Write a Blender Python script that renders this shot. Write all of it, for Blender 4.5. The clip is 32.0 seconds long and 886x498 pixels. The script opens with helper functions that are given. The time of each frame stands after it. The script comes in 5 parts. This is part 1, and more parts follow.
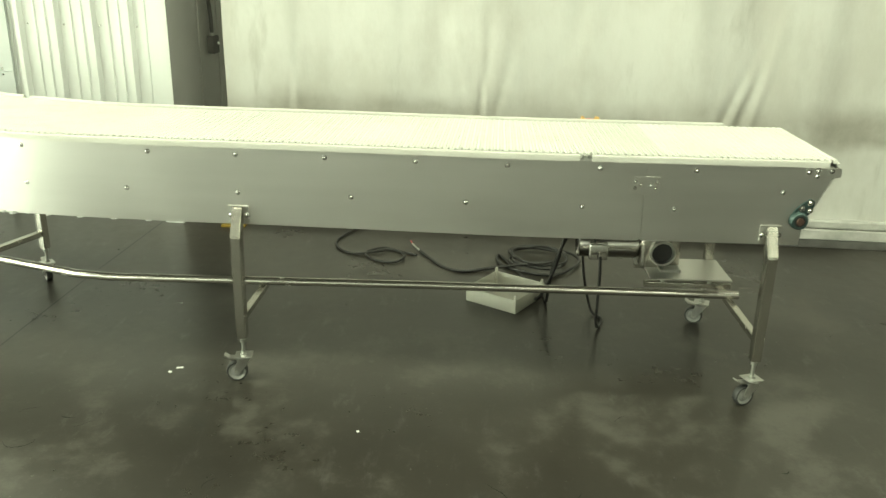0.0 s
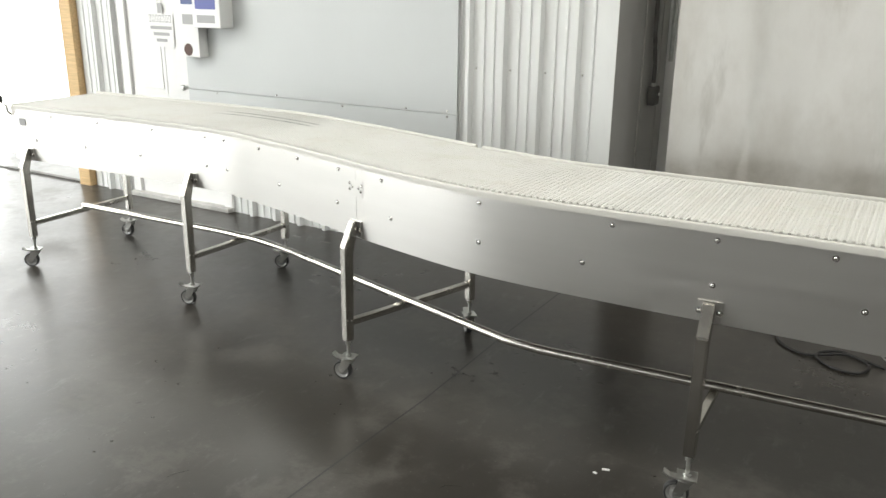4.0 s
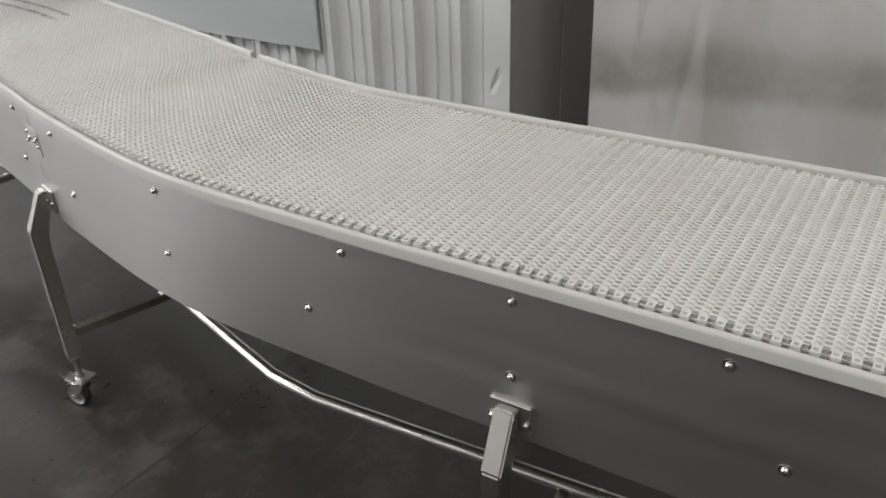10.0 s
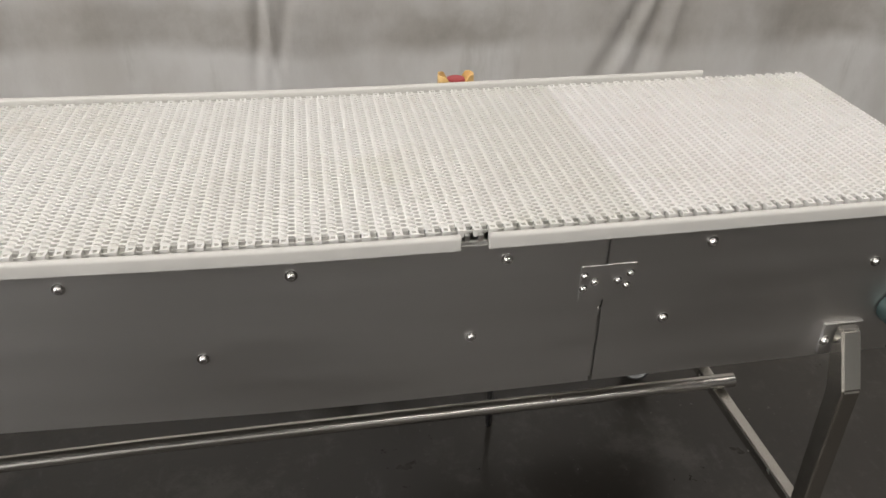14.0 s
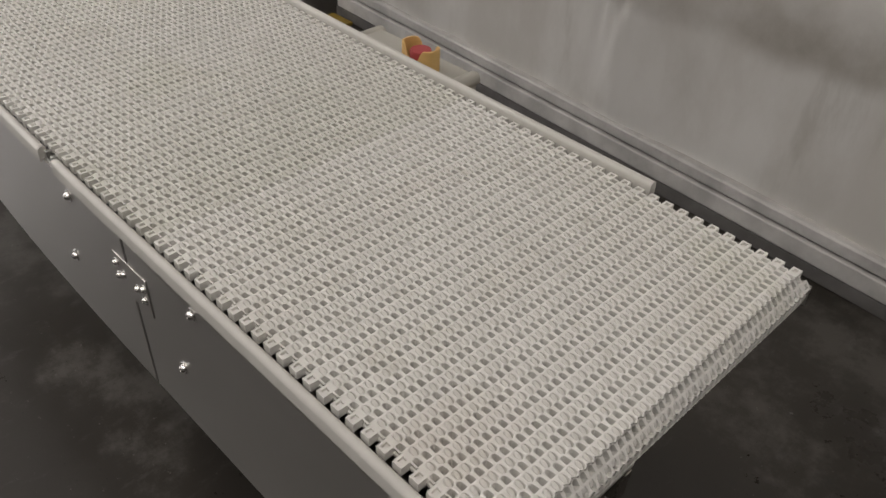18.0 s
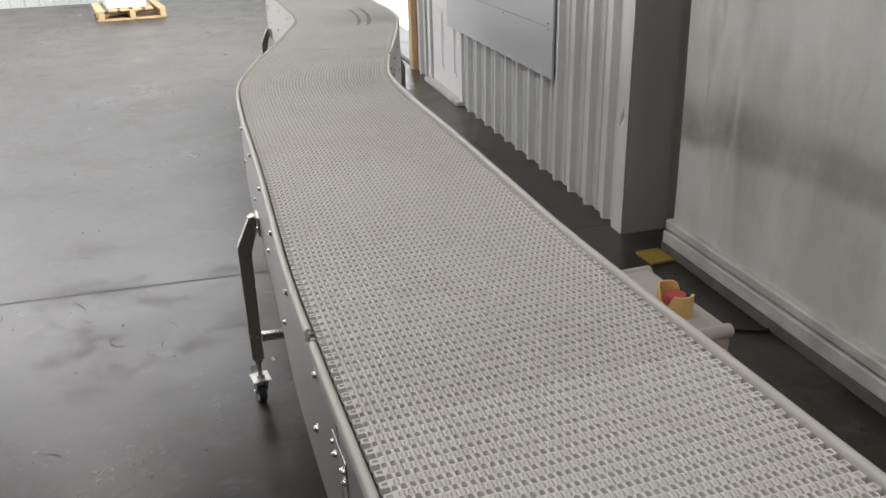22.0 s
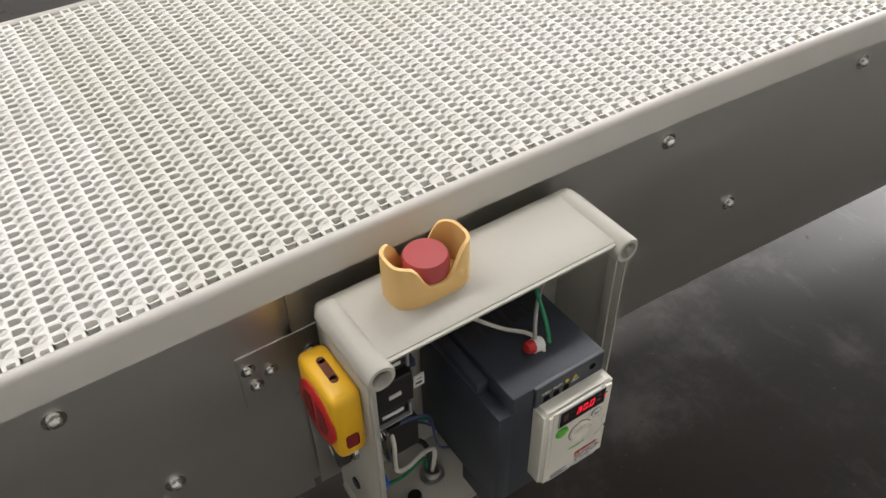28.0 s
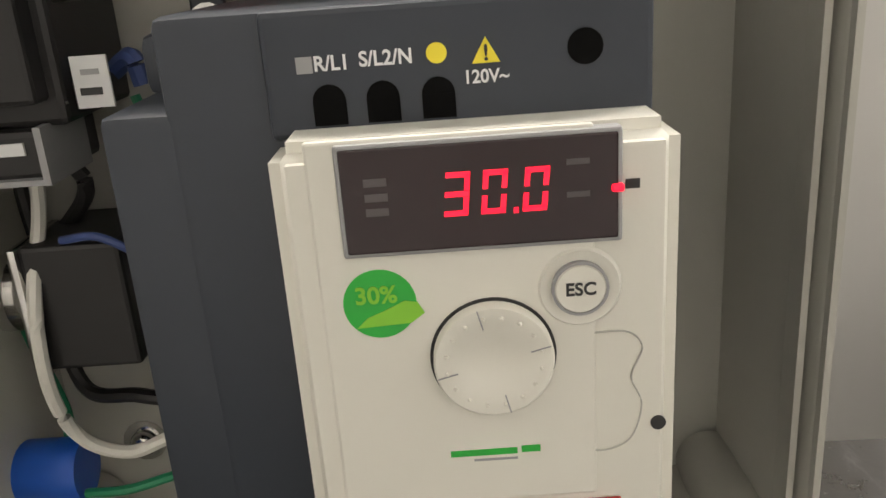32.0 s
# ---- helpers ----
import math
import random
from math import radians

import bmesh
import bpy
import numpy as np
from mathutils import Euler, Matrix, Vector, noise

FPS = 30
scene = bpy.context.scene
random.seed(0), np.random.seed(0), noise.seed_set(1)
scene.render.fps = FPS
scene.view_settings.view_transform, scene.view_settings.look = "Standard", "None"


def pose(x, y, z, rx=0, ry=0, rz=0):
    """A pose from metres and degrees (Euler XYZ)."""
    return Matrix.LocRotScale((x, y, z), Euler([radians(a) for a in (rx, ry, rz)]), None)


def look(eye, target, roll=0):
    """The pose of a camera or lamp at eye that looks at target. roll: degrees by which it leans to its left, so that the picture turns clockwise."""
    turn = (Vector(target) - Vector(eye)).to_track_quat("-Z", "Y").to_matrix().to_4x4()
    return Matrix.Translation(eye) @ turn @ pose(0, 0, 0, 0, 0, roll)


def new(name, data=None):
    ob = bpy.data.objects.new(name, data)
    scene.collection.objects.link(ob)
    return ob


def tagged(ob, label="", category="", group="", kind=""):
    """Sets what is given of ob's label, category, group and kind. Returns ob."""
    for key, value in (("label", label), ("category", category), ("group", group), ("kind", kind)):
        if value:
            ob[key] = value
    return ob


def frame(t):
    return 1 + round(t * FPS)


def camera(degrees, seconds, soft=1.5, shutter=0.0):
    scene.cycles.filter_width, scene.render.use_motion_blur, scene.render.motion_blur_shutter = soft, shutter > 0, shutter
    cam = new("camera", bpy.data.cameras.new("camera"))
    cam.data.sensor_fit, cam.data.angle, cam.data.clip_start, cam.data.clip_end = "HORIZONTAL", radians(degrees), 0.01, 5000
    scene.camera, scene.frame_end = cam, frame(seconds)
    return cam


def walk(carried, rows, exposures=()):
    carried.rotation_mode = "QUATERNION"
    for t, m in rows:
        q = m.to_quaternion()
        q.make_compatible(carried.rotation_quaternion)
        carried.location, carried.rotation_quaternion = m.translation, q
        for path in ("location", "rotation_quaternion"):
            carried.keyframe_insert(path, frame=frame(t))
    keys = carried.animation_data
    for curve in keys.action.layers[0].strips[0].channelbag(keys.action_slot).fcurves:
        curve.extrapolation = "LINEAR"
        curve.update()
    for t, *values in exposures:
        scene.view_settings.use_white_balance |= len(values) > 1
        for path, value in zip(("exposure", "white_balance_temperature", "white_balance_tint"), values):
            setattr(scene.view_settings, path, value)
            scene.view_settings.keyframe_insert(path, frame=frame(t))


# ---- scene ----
cam = camera(56.3, 32.0)
PATH = [
    (0, (-0.439, -2.602, 1.454), (-0.482, -0.721, 0.775), 1.3),
    (0.5, (-0.458, -2.596, 1.456), (-0.558, -0.718, 0.775), 1.6),
    (1, (-0.515, -2.587, 1.462), (-0.705, -0.717, 0.778), 1.6),
    (1.5, (-0.609, -2.582, 1.463), (-0.871, -0.717, 0.792), 1.3),
    (2, (-0.710, -2.580, 1.467), (-1.097, -0.733, 0.805), 0.7),
    (2.5, (-0.790, -2.579, 1.457), (-1.309, -0.756, 0.818), 0.1),
    (3, (-0.831, -2.536, 1.460), (-1.458, -0.746, 0.826), 0.8),
    (3.5, (-0.856, -2.383, 1.462), (-1.598, -0.632, 0.841), 1.0),
    (4, (-0.880, -2.224, 1.466), (-1.742, -0.525, 0.857), 0.7),
    (4.5, (-0.936, -2.034, 1.460), (-1.859, -0.377, 0.828), 0.4),
    (6.5, (-0.966, -1.130, 1.459), (-2.164, 0.314, 0.766), 1.0),
    (7, (-0.976, -0.950, 1.460), (-2.165, 0.480, 0.725), 1.2),
    (7.5, (-0.916, -0.800, 1.459), (-2.123, 0.588, 0.673), 0.8),
    (8, (-0.846, -0.697, 1.455), (-2.075, 0.643, 0.621), 0.8),
    (8.5, (-0.835, -0.690, 1.447), (-2.061, 0.622, 0.567), -0.1),
    (9, (-0.843, -0.739, 1.442), (-2.009, 0.606, 0.530), -1.2),
    (9.5, (-0.833, -0.791, 1.430), (-1.883, 0.620, 0.477), -2.5),
    (10, (-0.787, -0.835, 1.430), (-1.664, 0.679, 0.460), -2.0),
    (10.5, (-0.693, -0.893, 1.428), (-1.461, 0.676, 0.455), -1.1),
    (11, (-0.585, -0.955, 1.422), (-1.219, 0.651, 0.413), -0.2),
    (11.5, (-0.505, -0.995, 1.415), (-1.006, 0.660, 0.411), -0.9),
    (12, (-0.459, -1.008, 1.423), (-0.794, 0.691, 0.423), -1.4),
    (12.5, (-0.420, -1.007, 1.425), (-0.575, 0.716, 0.421), -1.6),
    (13, (-0.389, -1.001, 1.431), (-0.360, 0.716, 0.405), -0.9),
    (13.5, (-0.353, -0.992, 1.436), (-0.136, 0.696, 0.387), 0.3),
    (14, (-0.277, -0.937, 1.425), (0.053, 0.730, 0.370), 1.2),
    (14.5, (-0.129, -0.848, 1.424), (0.206, 0.785, 0.319), 3.2),
    (15, (0.054, -0.828, 1.410), (0.224, 0.804, 0.265), 2.4),
    (15.5, (0.278, -0.842, 1.444), (0.251, 0.774, 0.267), 3.6),
    (17.5, (0.927, -0.422, 1.450), (0.064, 0.893, 0.215), 3.8),
    (18, (0.974, -0.285, 1.453), (-0.117, 0.831, 0.203), 2.5),
    (18.5, (1.004, -0.203, 1.443), (-0.290, 0.726, 0.234), -0.2),
    (19, (1.053, -0.161, 1.448), (-0.396, 0.564, 0.276), -1.9),
    (19.5, (1.077, -0.136, 1.455), (-0.469, 0.520, 0.368), -2.6),
    (20, (1.077, -0.137, 1.460), (-0.554, 0.461, 0.469), -2.9),
    (20.5, (1.073, -0.145, 1.468), (-0.616, 0.426, 0.562), -2.4),
    (21, (1.074, -0.146, 1.472), (-0.643, 0.423, 0.620), -2.0),
    (21.5, (1.075, -0.149, 1.473), (-0.662, 0.421, 0.661), -1.7),
    (22, (1.077, -0.151, 1.475), (-0.662, 0.427, 0.674), -1.6),
    (22.5, (1.076, -0.150, 1.474), (-0.655, 0.436, 0.662), -1.2),
    (23, (1.118, -0.110, 1.453), (-0.573, 0.464, 0.552), -0.3),
    (23.5, (1.122, -0.041, 1.414), (-0.484, 0.497, 0.351), -0.2),
    (24, (1.090, 0.098, 1.398), (-0.465, 0.507, 0.208), 3.3),
    (24.5, (1.046, 0.253, 1.397), (-0.480, 0.399, 0.112), 2.7),
    (26.5, (0.724, 0.841, 1.339), (-0.610, 0.059, 0.071), 1.5),
    (27, (0.574, 0.976, 1.336), (-0.586, -0.045, 0.066), -0.3),
    (27.5, (0.439, 1.054, 1.317), (-0.505, -0.148, 0.027), -1.8),
    (28, (0.287, 0.988, 1.276), (-0.526, -0.251, -0.068), -1.1),
    (28.5, (0.192, 0.922, 1.177), (-0.389, -0.354, -0.249), -0.9),
    (29, (0.138, 0.916, 1.015), (-0.391, -0.540, -0.250), -0.5),
    (29.5, (0.110, 0.941, 0.880), (-0.460, -0.732, -0.055), 0.2),
    (30, (0.096, 0.955, 0.841), (-0.349, -0.835, 0.067), -1.2),
    (30.5, (0.064, 0.923, 0.808), (-0.267, -0.929, 0.129), 0.3),
    (31, (0.012, 0.877, 0.783), (-0.167, -0.975, 0.049), -1.5),
    (31.5, (-0.014, 0.856, 0.771), (-0.049, -1.023, 0.085), -3.5),
    (32, (-0.026, 0.844, 0.765), (-0.004, -1.044, 0.104), -4.2),
]
walk(cam, [(t, look(eye, target, roll)) for t, eye, target, roll in PATH], exposures=[
    (0.0, 0.55, 8100, -20), (1.0, 0.50, 7700, -17), (2.2, 0.38, 7350, -10), (3.4, 0.07, 6950, 0), (4.5, -0.17, 6600, 11), (7.0, -0.75, 6450, 13),
    (8.0, -0.83, 6400, 13), (9.0, -0.77, 6400, 13), (11.0, -0.45, 6600, 14), (13.0, -0.12, 6650, 14), (15.0, -0.18, 6850, 14), (18.0, -0.87, 6950, 16), (20.0, -0.93, 6750, 14), (22.0, -0.97, 6600, 14),
    (24.0, -1.10, 6800, 15), (27.0, -0.55, 6600, 16), (28.0, 0.12, 6650, 14), (29.0, 0.27, 6350, 12), (30.0, 1.13, 6500, 11), (32.0, 0.83, 7000, 13)])

# ---- light: open dock door to the north-west, assumed west door, unseen overhead fill ----
world = bpy.data.worlds.new("world")
scene.world = world
world.use_nodes = True
wn = world.node_tree.nodes
sky = wn.new("ShaderNodeTexSky")
sky.sky_type, sky.sun_disc, sky.sun_elevation, sky.sun_rotation = "NISHITA", False, radians(50), radians(330)
world.node_tree.links.new(sky.outputs[0], wn["Background"].inputs[0])
wn["Background"].inputs[1].default_value = 0.12


def area_light(name, m, sx, sy, watts, colour=(1, 1, 1)):
    d = bpy.data.lights.new(name, "AREA")
    d.shape, d.size, d.size_y, d.energy, d.color = "RECTANGLE", sx, sy, watts, colour
    o = new(name, d)
    o.matrix_world = m
    return o


area_light("dock_daylight", look((-7.6, 2.12, 1.7), (-10.6, -1.6, 0.8)), 3.6, 3.2, 800, (0.95, 0.98, 1.0))
# unseen west door, assumed so that the side plates reflect a bright south-west
area_light("assumed_west_daylight", look((-12.9, -6.35, 1.8), (-3.0, -2.0, 0.8)), 6.0, 3.4, 440, (0.96, 0.98, 1.0))
# overhead lamps with no visible source, added to lift the general brightness
for n_, (lx, ly, lw) in enumerate([(-6.5, -1.5, 60), (-2.6, -1.2, 102), (1.2, -1.0, 82), (4.6, -1.0, 60), (-1.2, 1.1, 7), (-6.0, -6.0, 70), (1.5, -6.0, 80)]):
    area_light("overhead_fill", look((lx, ly, 4.4), (lx, ly, 0)), 2.6, 0.9, lw, (1.0, 0.99, 0.96))
# large added fill that brightens the far wall and floor
area_light("overhead_fill", look((-10.6, -2.2, 4.45), (-10.6, -2.2, 0)), 4.2, 6.0, 860, (0.97, 0.99, 1.0))


# ---- materials ----
def mat(name, base, rough=0.5, metal=0.0, vary=0.0, scale=8.0, bump=0.0, bscale=60.0, stretch=None, rvary=0.0, two=None, random_obj=0.0, coat=0.0, trans=0.0, emit=None, estr=0.0, spec=0.5):
    m = bpy.data.materials.new(name)
    m.use_nodes = True
    nt = m.node_tree
    N, L = nt.nodes, nt.links
    b = N["Principled BSDF"]
    b.inputs["Base Color"].default_value = (*base, 1)
    b.inputs["Roughness"].default_value, b.inputs["Metallic"].default_value = rough, metal
    b.inputs["Coat Weight"].default_value = coat
    b.inputs["Specular IOR Level"].default_value = spec
    if trans:
        b.inputs["Transmission Weight"].default_value = trans
    if emit:
        b.inputs["Emission Color"].default_value, b.inputs["Emission Strength"].default_value = (*emit, 1), estr
    if vary or bump or rvary or two:
        co = N.new("ShaderNodeTexCoord")
        mp = N.new("ShaderNodeMapping")
        L.new(co.outputs["Object"], mp.inputs[0])
        if stretch:
            mp.inputs["Scale"].default_value = stretch
        n1 = N.new("ShaderNodeTexNoise")
        n1.inputs["Scale"].default_value, n1.inputs["Detail"].default_value = scale, 5
        L.new(mp.outputs[0], n1.inputs["Vector"])
        n2 = N.new("ShaderNodeTexNoise")
        n2.inputs["Scale"].default_value, n2.inputs["Detail"].default_value = bscale, 3
        L.new(mp.outputs[0], n2.inputs["Vector"])
        if vary or two:
            mix = N.new("ShaderNodeMix")
            mix.data_type = "RGBA"
            dark = two or tuple(c * (1 - vary) for c in base)
            mix.inputs[6].default_value, mix.inputs[7].default_value = (*dark, 1), (*[min(1, c * (1 + vary * 0.5)) for c in base], 1)
            ramp = N.new("ShaderNodeMapRange")
            ramp.inputs[1].default_value, ramp.inputs[2].default_value = 0.3, 0.7
            mul = N.new("ShaderNodeMath")
            mul.operation = "MULTIPLY_ADD"
            mul.inputs[1].default_value, mul.inputs[2].default_value = 0.75, 0.0
            L.new(n1.outputs[0], ramp.inputs[0])
            add = N.new("ShaderNodeMath")
            add.operation = "MULTIPLY_ADD"
            add.inputs[1].default_value, add.inputs[2].default_value = 0.25, 0.0
            L.new(n2.outputs[0], add.inputs[0])
            L.new(ramp.outputs[0], mul.inputs[0])
            L.new(add.outputs[0], mul.inputs[2])
            L.new(mul.outputs[0], mix.inputs[0])
            L.new(mix.outputs[2], b.inputs["Base Color"])
        if rvary:
            rr = N.new("ShaderNodeMapRange")
            rr.inputs[1].default_value, rr.inputs[2].default_value = 0.3, 0.7
            rr.inputs[3].default_value, rr.inputs[4].default_value = max(0.02, rough - rvary), min(1, rough + rvary)
            L.new(n1.outputs[0], rr.inputs[0])
            L.new(rr.outputs[0], b.inputs["Roughness"])
        if bump:
            bp = N.new("ShaderNodeBump")
            bp.inputs["Strength"].default_value, bp.inputs["Distance"].default_value = bump, 0.002
            L.new(n2.outputs[0], bp.inputs["Height"])
            L.new(bp.outputs[0], b.inputs["Normal"])
    return m


M_STEEL = mat("brushed_stainless", (0.58, 0.57, 0.55), 0.40, 1.0, 0.05, 2.0, 0.03, 500, (1, 1, 10), 0.035)
M_TUBE = mat("stainless_tube", (0.55, 0.53, 0.49), 0.25, 1.0, 0.05, 14, 0.0, 200, None, 0.03)
M_CHROME = mat("bright_steel", (0.7, 0.69, 0.67), 0.18, 1.0, 0.1, 30)
M_ZINC = mat("zinc_steel", (0.55, 0.55, 0.53), 0.34, 1.0, 0.2, 40, 0.1, 150)
M_STRIP = mat("white_wear_strip", (0.58, 0.57, 0.53), 0.45, 0, 0.06, 6, 0.04, 90)
M_BLACK = mat("black_rubber", (0.02, 0.02, 0.02), 0.55, 0, 0.3, 20, 0.1, 120)
M_CABLE = mat("black_cable", (0.018, 0.017, 0.017), 0.45, 0, 0.2, 30)
M_WHEEL = mat("grey_tread", (0.035, 0.035, 0.035), 0.5, 0, 0.2, 40)
M_HUB = mat("wheel_hub", (0.32, 0.32, 0.31), 0.4, 0, 0.15, 50)
M_RIB = mat("painted_metal_siding", (0.74, 0.75, 0.74), 0.45, 0, 0.10, 1.6, 0.05, 30, (1, 1, 0.4), 0.08)
M_WHITE = mat("white_paint", (0.78, 0.78, 0.77), 0.5, 0, 0.06, 5, 0.05, 60)
M_BOARD = mat("grey_panel", (0.56, 0.58, 0.58), 0.5, 0, 0.06, 1.2, 0.03, 80, None, 0.06)
M_TRIM = mat("white_trim", (0.52, 0.51, 0.49), 0.6, 0, 0.35, 9, 0.1, 60)
M_CURB = mat("concrete_curb", (0.12, 0.115, 0.11), 0.8, 0, 0.35, 14, 0.4, 60)
M_RETURN = mat("grey_steel", (0.42, 0.415, 0.40), 0.5, 0, 0.07, 3, 0.05, 50)
M_GREYWALL = mat("grey_wall", (0.40, 0.40, 0.385), 0.6, 0, 0.08, 3, 0.05, 50)
# colour of the unseen ceiling, dark so the near floor reflects less
M_CEILING = mat("unseen_ceiling_dark", (0.17, 0.17, 0.165), 0.6, 0, 0.08, 3, 0.05, 50)
M_YELLOW = mat("yellow_paint", (0.30, 0.20, 0.035), 0.5, 0, 0.2, 12)
M_WOOD = mat("pine_wood", (0.62, 0.43, 0.22), 0.6, 0, 0.25, 6, 0.2, 60, (1, 14, 14))
M_BOX = mat("enclosure_grey", (0.46, 0.45, 0.40), 0.5, 0, 0.05, 8, 0.06, 180)
M_DARKBLUE = mat("slate_plastic", (0.035, 0.042, 0.055), 0.42, 0, 0.1, 20, 0.05, 300)
M_CREAM = mat("cream_plastic", (0.76, 0.74, 0.66), 0.42, 0, 0.03, 15, 0.03, 300)
M_RED = mat("red_plastic", (0.52, 0.02, 0.02), 0.4, 0, 0.1, 20)
M_ESTOP = mat("faded_red_plastic", (0.43, 0.065, 0.07), 0.55, 0, 0.12, 20)
M_GUARD = mat("orange_yellow_guard", (0.80, 0.52, 0.20), 0.5, 0, 0.06, 15)
M_SWITCH = mat("yellow_switch", (0.85, 0.48, 0.02), 0.4, 0, 0.05, 20)
M_GREEN = mat("green_sticker", (0.02, 0.45, 0.06), 0.4, 0, 0.03, 20)
M_LIME = mat("lime_print", (0.25, 0.62, 0.05), 0.4)
M_GWIRE = mat("green_wire", (0.01, 0.22, 0.10), 0.4)
M_WWIRE = mat("white_wire", (0.72, 0.70, 0.63), 0.45)
M_GRWIRE = mat("grey_wire", (0.33, 0.33, 0.33), 0.45)
M_BWIRE = mat("blue_wire", (0.05, 0.08, 0.22), 0.45)
M_RWIRE = mat("red_wire", (0.5, 0.08, 0.10), 0.45)
M_BLUE = mat("blue_plastic", (0.01, 0.10, 0.50), 0.4)
M_PRINT = mat("white_print", (0.8, 0.8, 0.8), 0.5)
M_HOLE_SHADE = mat("hole_shade", (0.004, 0.004, 0.004), 0.9, spec=0.1)
M_INK = mat("dark_ink", (0.03, 0.03, 0.03), 0.5)
M_YPRINT = mat("yellow_print", (0.85, 0.70, 0.05), 0.5)
M_BEARING = mat("bearing_paint", (0.045, 0.075, 0.072), 0.4, 0.3, 0.2, 30)
M_RUST = mat("rusty_shaft", (0.11, 0.065, 0.052), 0.55, 0.4, 0.35, 60, 0.2, 200)
M_LED = mat("display_segment", (0.3, 0, 0.02), 0.4, emit=(1.0, 0.01, 0.03), estr=1.3)
M_DISPLAY = mat("display_window", (0.035, 0.02, 0.022), 0.12, 0, 0.1, 60)
M_STICKER = mat("paper_label", (0.75, 0.75, 0.74), 0.6)
M_OUT = mat("daylight_outside", (1, 1, 1), 1.0, emit=(0.93, 0.97, 1.0), estr=2.2)


class Nodes:
    """Small helper to wire shader nodes."""
    def __init__(self, m):
        self.t = m.node_tree
        self.b = self.t.nodes["Principled BSDF"]

    def put(self, sock, v):
        if isinstance(v, (int, float, tuple)):
            sock.default_value = v
        else:
            self.t.links.new(v, sock)

    def pos(self):
        return self.t.nodes.new("ShaderNodeNewGeometry").outputs["Position"]

    def noise(self, vec, scale, detail=4, rough=0.55, stretch=None):
        if stretch:
            mp = self.t.nodes.new("ShaderNodeMapping")
            mp.inputs["Scale"].default_value = stretch
            self.put(mp.inputs[0], vec)
            vec = mp.outputs[0]
        n = self.t.nodes.new("ShaderNodeTexNoise")
        n.inputs["Scale"].default_value, n.inputs["Detail"].default_value, n.inputs["Roughness"].default_value = scale, detail, rough
        self.put(n.inputs["Vector"], vec)
        return n.outputs[0]

    def ramp(self, v, lo, hi, a=0.0, b=1.0):
        n = self.t.nodes.new("ShaderNodeMapRange")
        n.interpolation_type = "SMOOTHSTEP"
        for k, x in enumerate((v, lo, hi, a, b)):
            self.put(n.inputs[k], x)
        return n.outputs[0]

    def op(self, kind, a, b=0.0, c=0.0):
        n = self.t.nodes.new("ShaderNodeMath")
        n.operation = kind
        for k, x in enumerate((a, b, c)):
            self.put(n.inputs[k], x)
        return n.outputs[0]

    def mix(self, f, a, b):
        n = self.t.nodes.new("ShaderNodeMix")
        n.data_type = "RGBA"
        for k, x in ((0, f), (6, a), (7, b)):
            self.put(n.inputs[k], (*x, 1) if isinstance(x, tuple) else x)
        return n.outputs[2]

    def dist(self, vec, c):
        n = self.t.nodes.new("ShaderNodeVectorMath")
        n.operation = "DISTANCE"
        self.put(n.inputs[0], vec)
        n.inputs[1].default_value = c
        return n.outputs["Value"]

    def axis(self, vec, k):
        n = self.t.nodes.new("ShaderNodeSeparateXYZ")
        self.put(n.inputs[0], vec)
        return n.outputs[k]

    def bump(self, h, strength, distance):
        n = self.t.nodes.new("ShaderNodeBump")
        n.inputs["Strength"].default_value, n.inputs["Distance"].default_value = strength, distance
        self.put(n.inputs["Height"], h)
        self.put(self.b.inputs["Normal"], n.outputs[0])


# sealed concrete: broad cloudy tone, finer blotches, dark spots, scuffs and pale dust
M_FLOOR = mat("sealed_concrete", (0.06, 0.058, 0.054), 0.3)
k_ = Nodes(M_FLOOR)
p_ = k_.pos()
c_ = k_.mix(k_.ramp(k_.noise(p_, 1.1, 6, 0.6), 0.28, 0.72), (0.0170, 0.0144, 0.0116), (0.040, 0.0350, 0.0290))
c_ = k_.mix(k_.op("MULTIPLY", k_.noise(p_, 5.5, 8, 0.65), 0.6), c_, (0.034, 0.031, 0.026))
c_ = k_.mix(k_.ramp(k_.noise(p_, 9.0, 6, 0.7), 0.56, 0.72, 0.0, 0.4), c_, (0.018, 0.021, 0.020))
c_ = k_.mix(k_.ramp(k_.noise(p_, 14.0, 8, 0.72, (1.0, 0.35, 1.0)), 0.55, 0.74, 0.0, 0.5), c_, (0.105, 0.10, 0.096))
rub = k_.ramp(k_.noise(p_, 2.1, 11, 0.74), 0.50, 0.62, 0.0, 0.62)
c_ = k_.mix(rub, c_, (0.092, 0.086, 0.077))
c_ = k_.mix(k_.ramp(k_.noise(p_, 60.0, 4, 0.6), 0.66, 0.74, 0.0, 0.35), c_, (0.20, 0.19, 0.175))
c_ = k_.mix(k_.ramp(k_.noise(p_, 130.0, 2, 0.5), 0.68, 0.74, 0.0, 0.7), c_, (0.014, 0.013, 0.012))
c_ = k_.mix(k_.ramp(k_.noise(p_, 3.2, 9, 0.75, (0.3, 1.6, 1.0)), 0.60, 0.70, 0.0, 0.45), c_, (0.028, 0.027, 0.026))
k_.put(k_.b.inputs["Base Color"], c_)
r_ = k_.op("MULTIPLY_ADD", k_.noise(p_, 1.3, 6, 0.6), 0.24, 0.12)
k_.put(k_.b.inputs["Roughness"], k_.op("MULTIPLY_ADD", rub, 0.22, k_.op("MULTIPLY_ADD", k_.noise(p_, 18.0, 6, 0.7), 0.14, r_)))
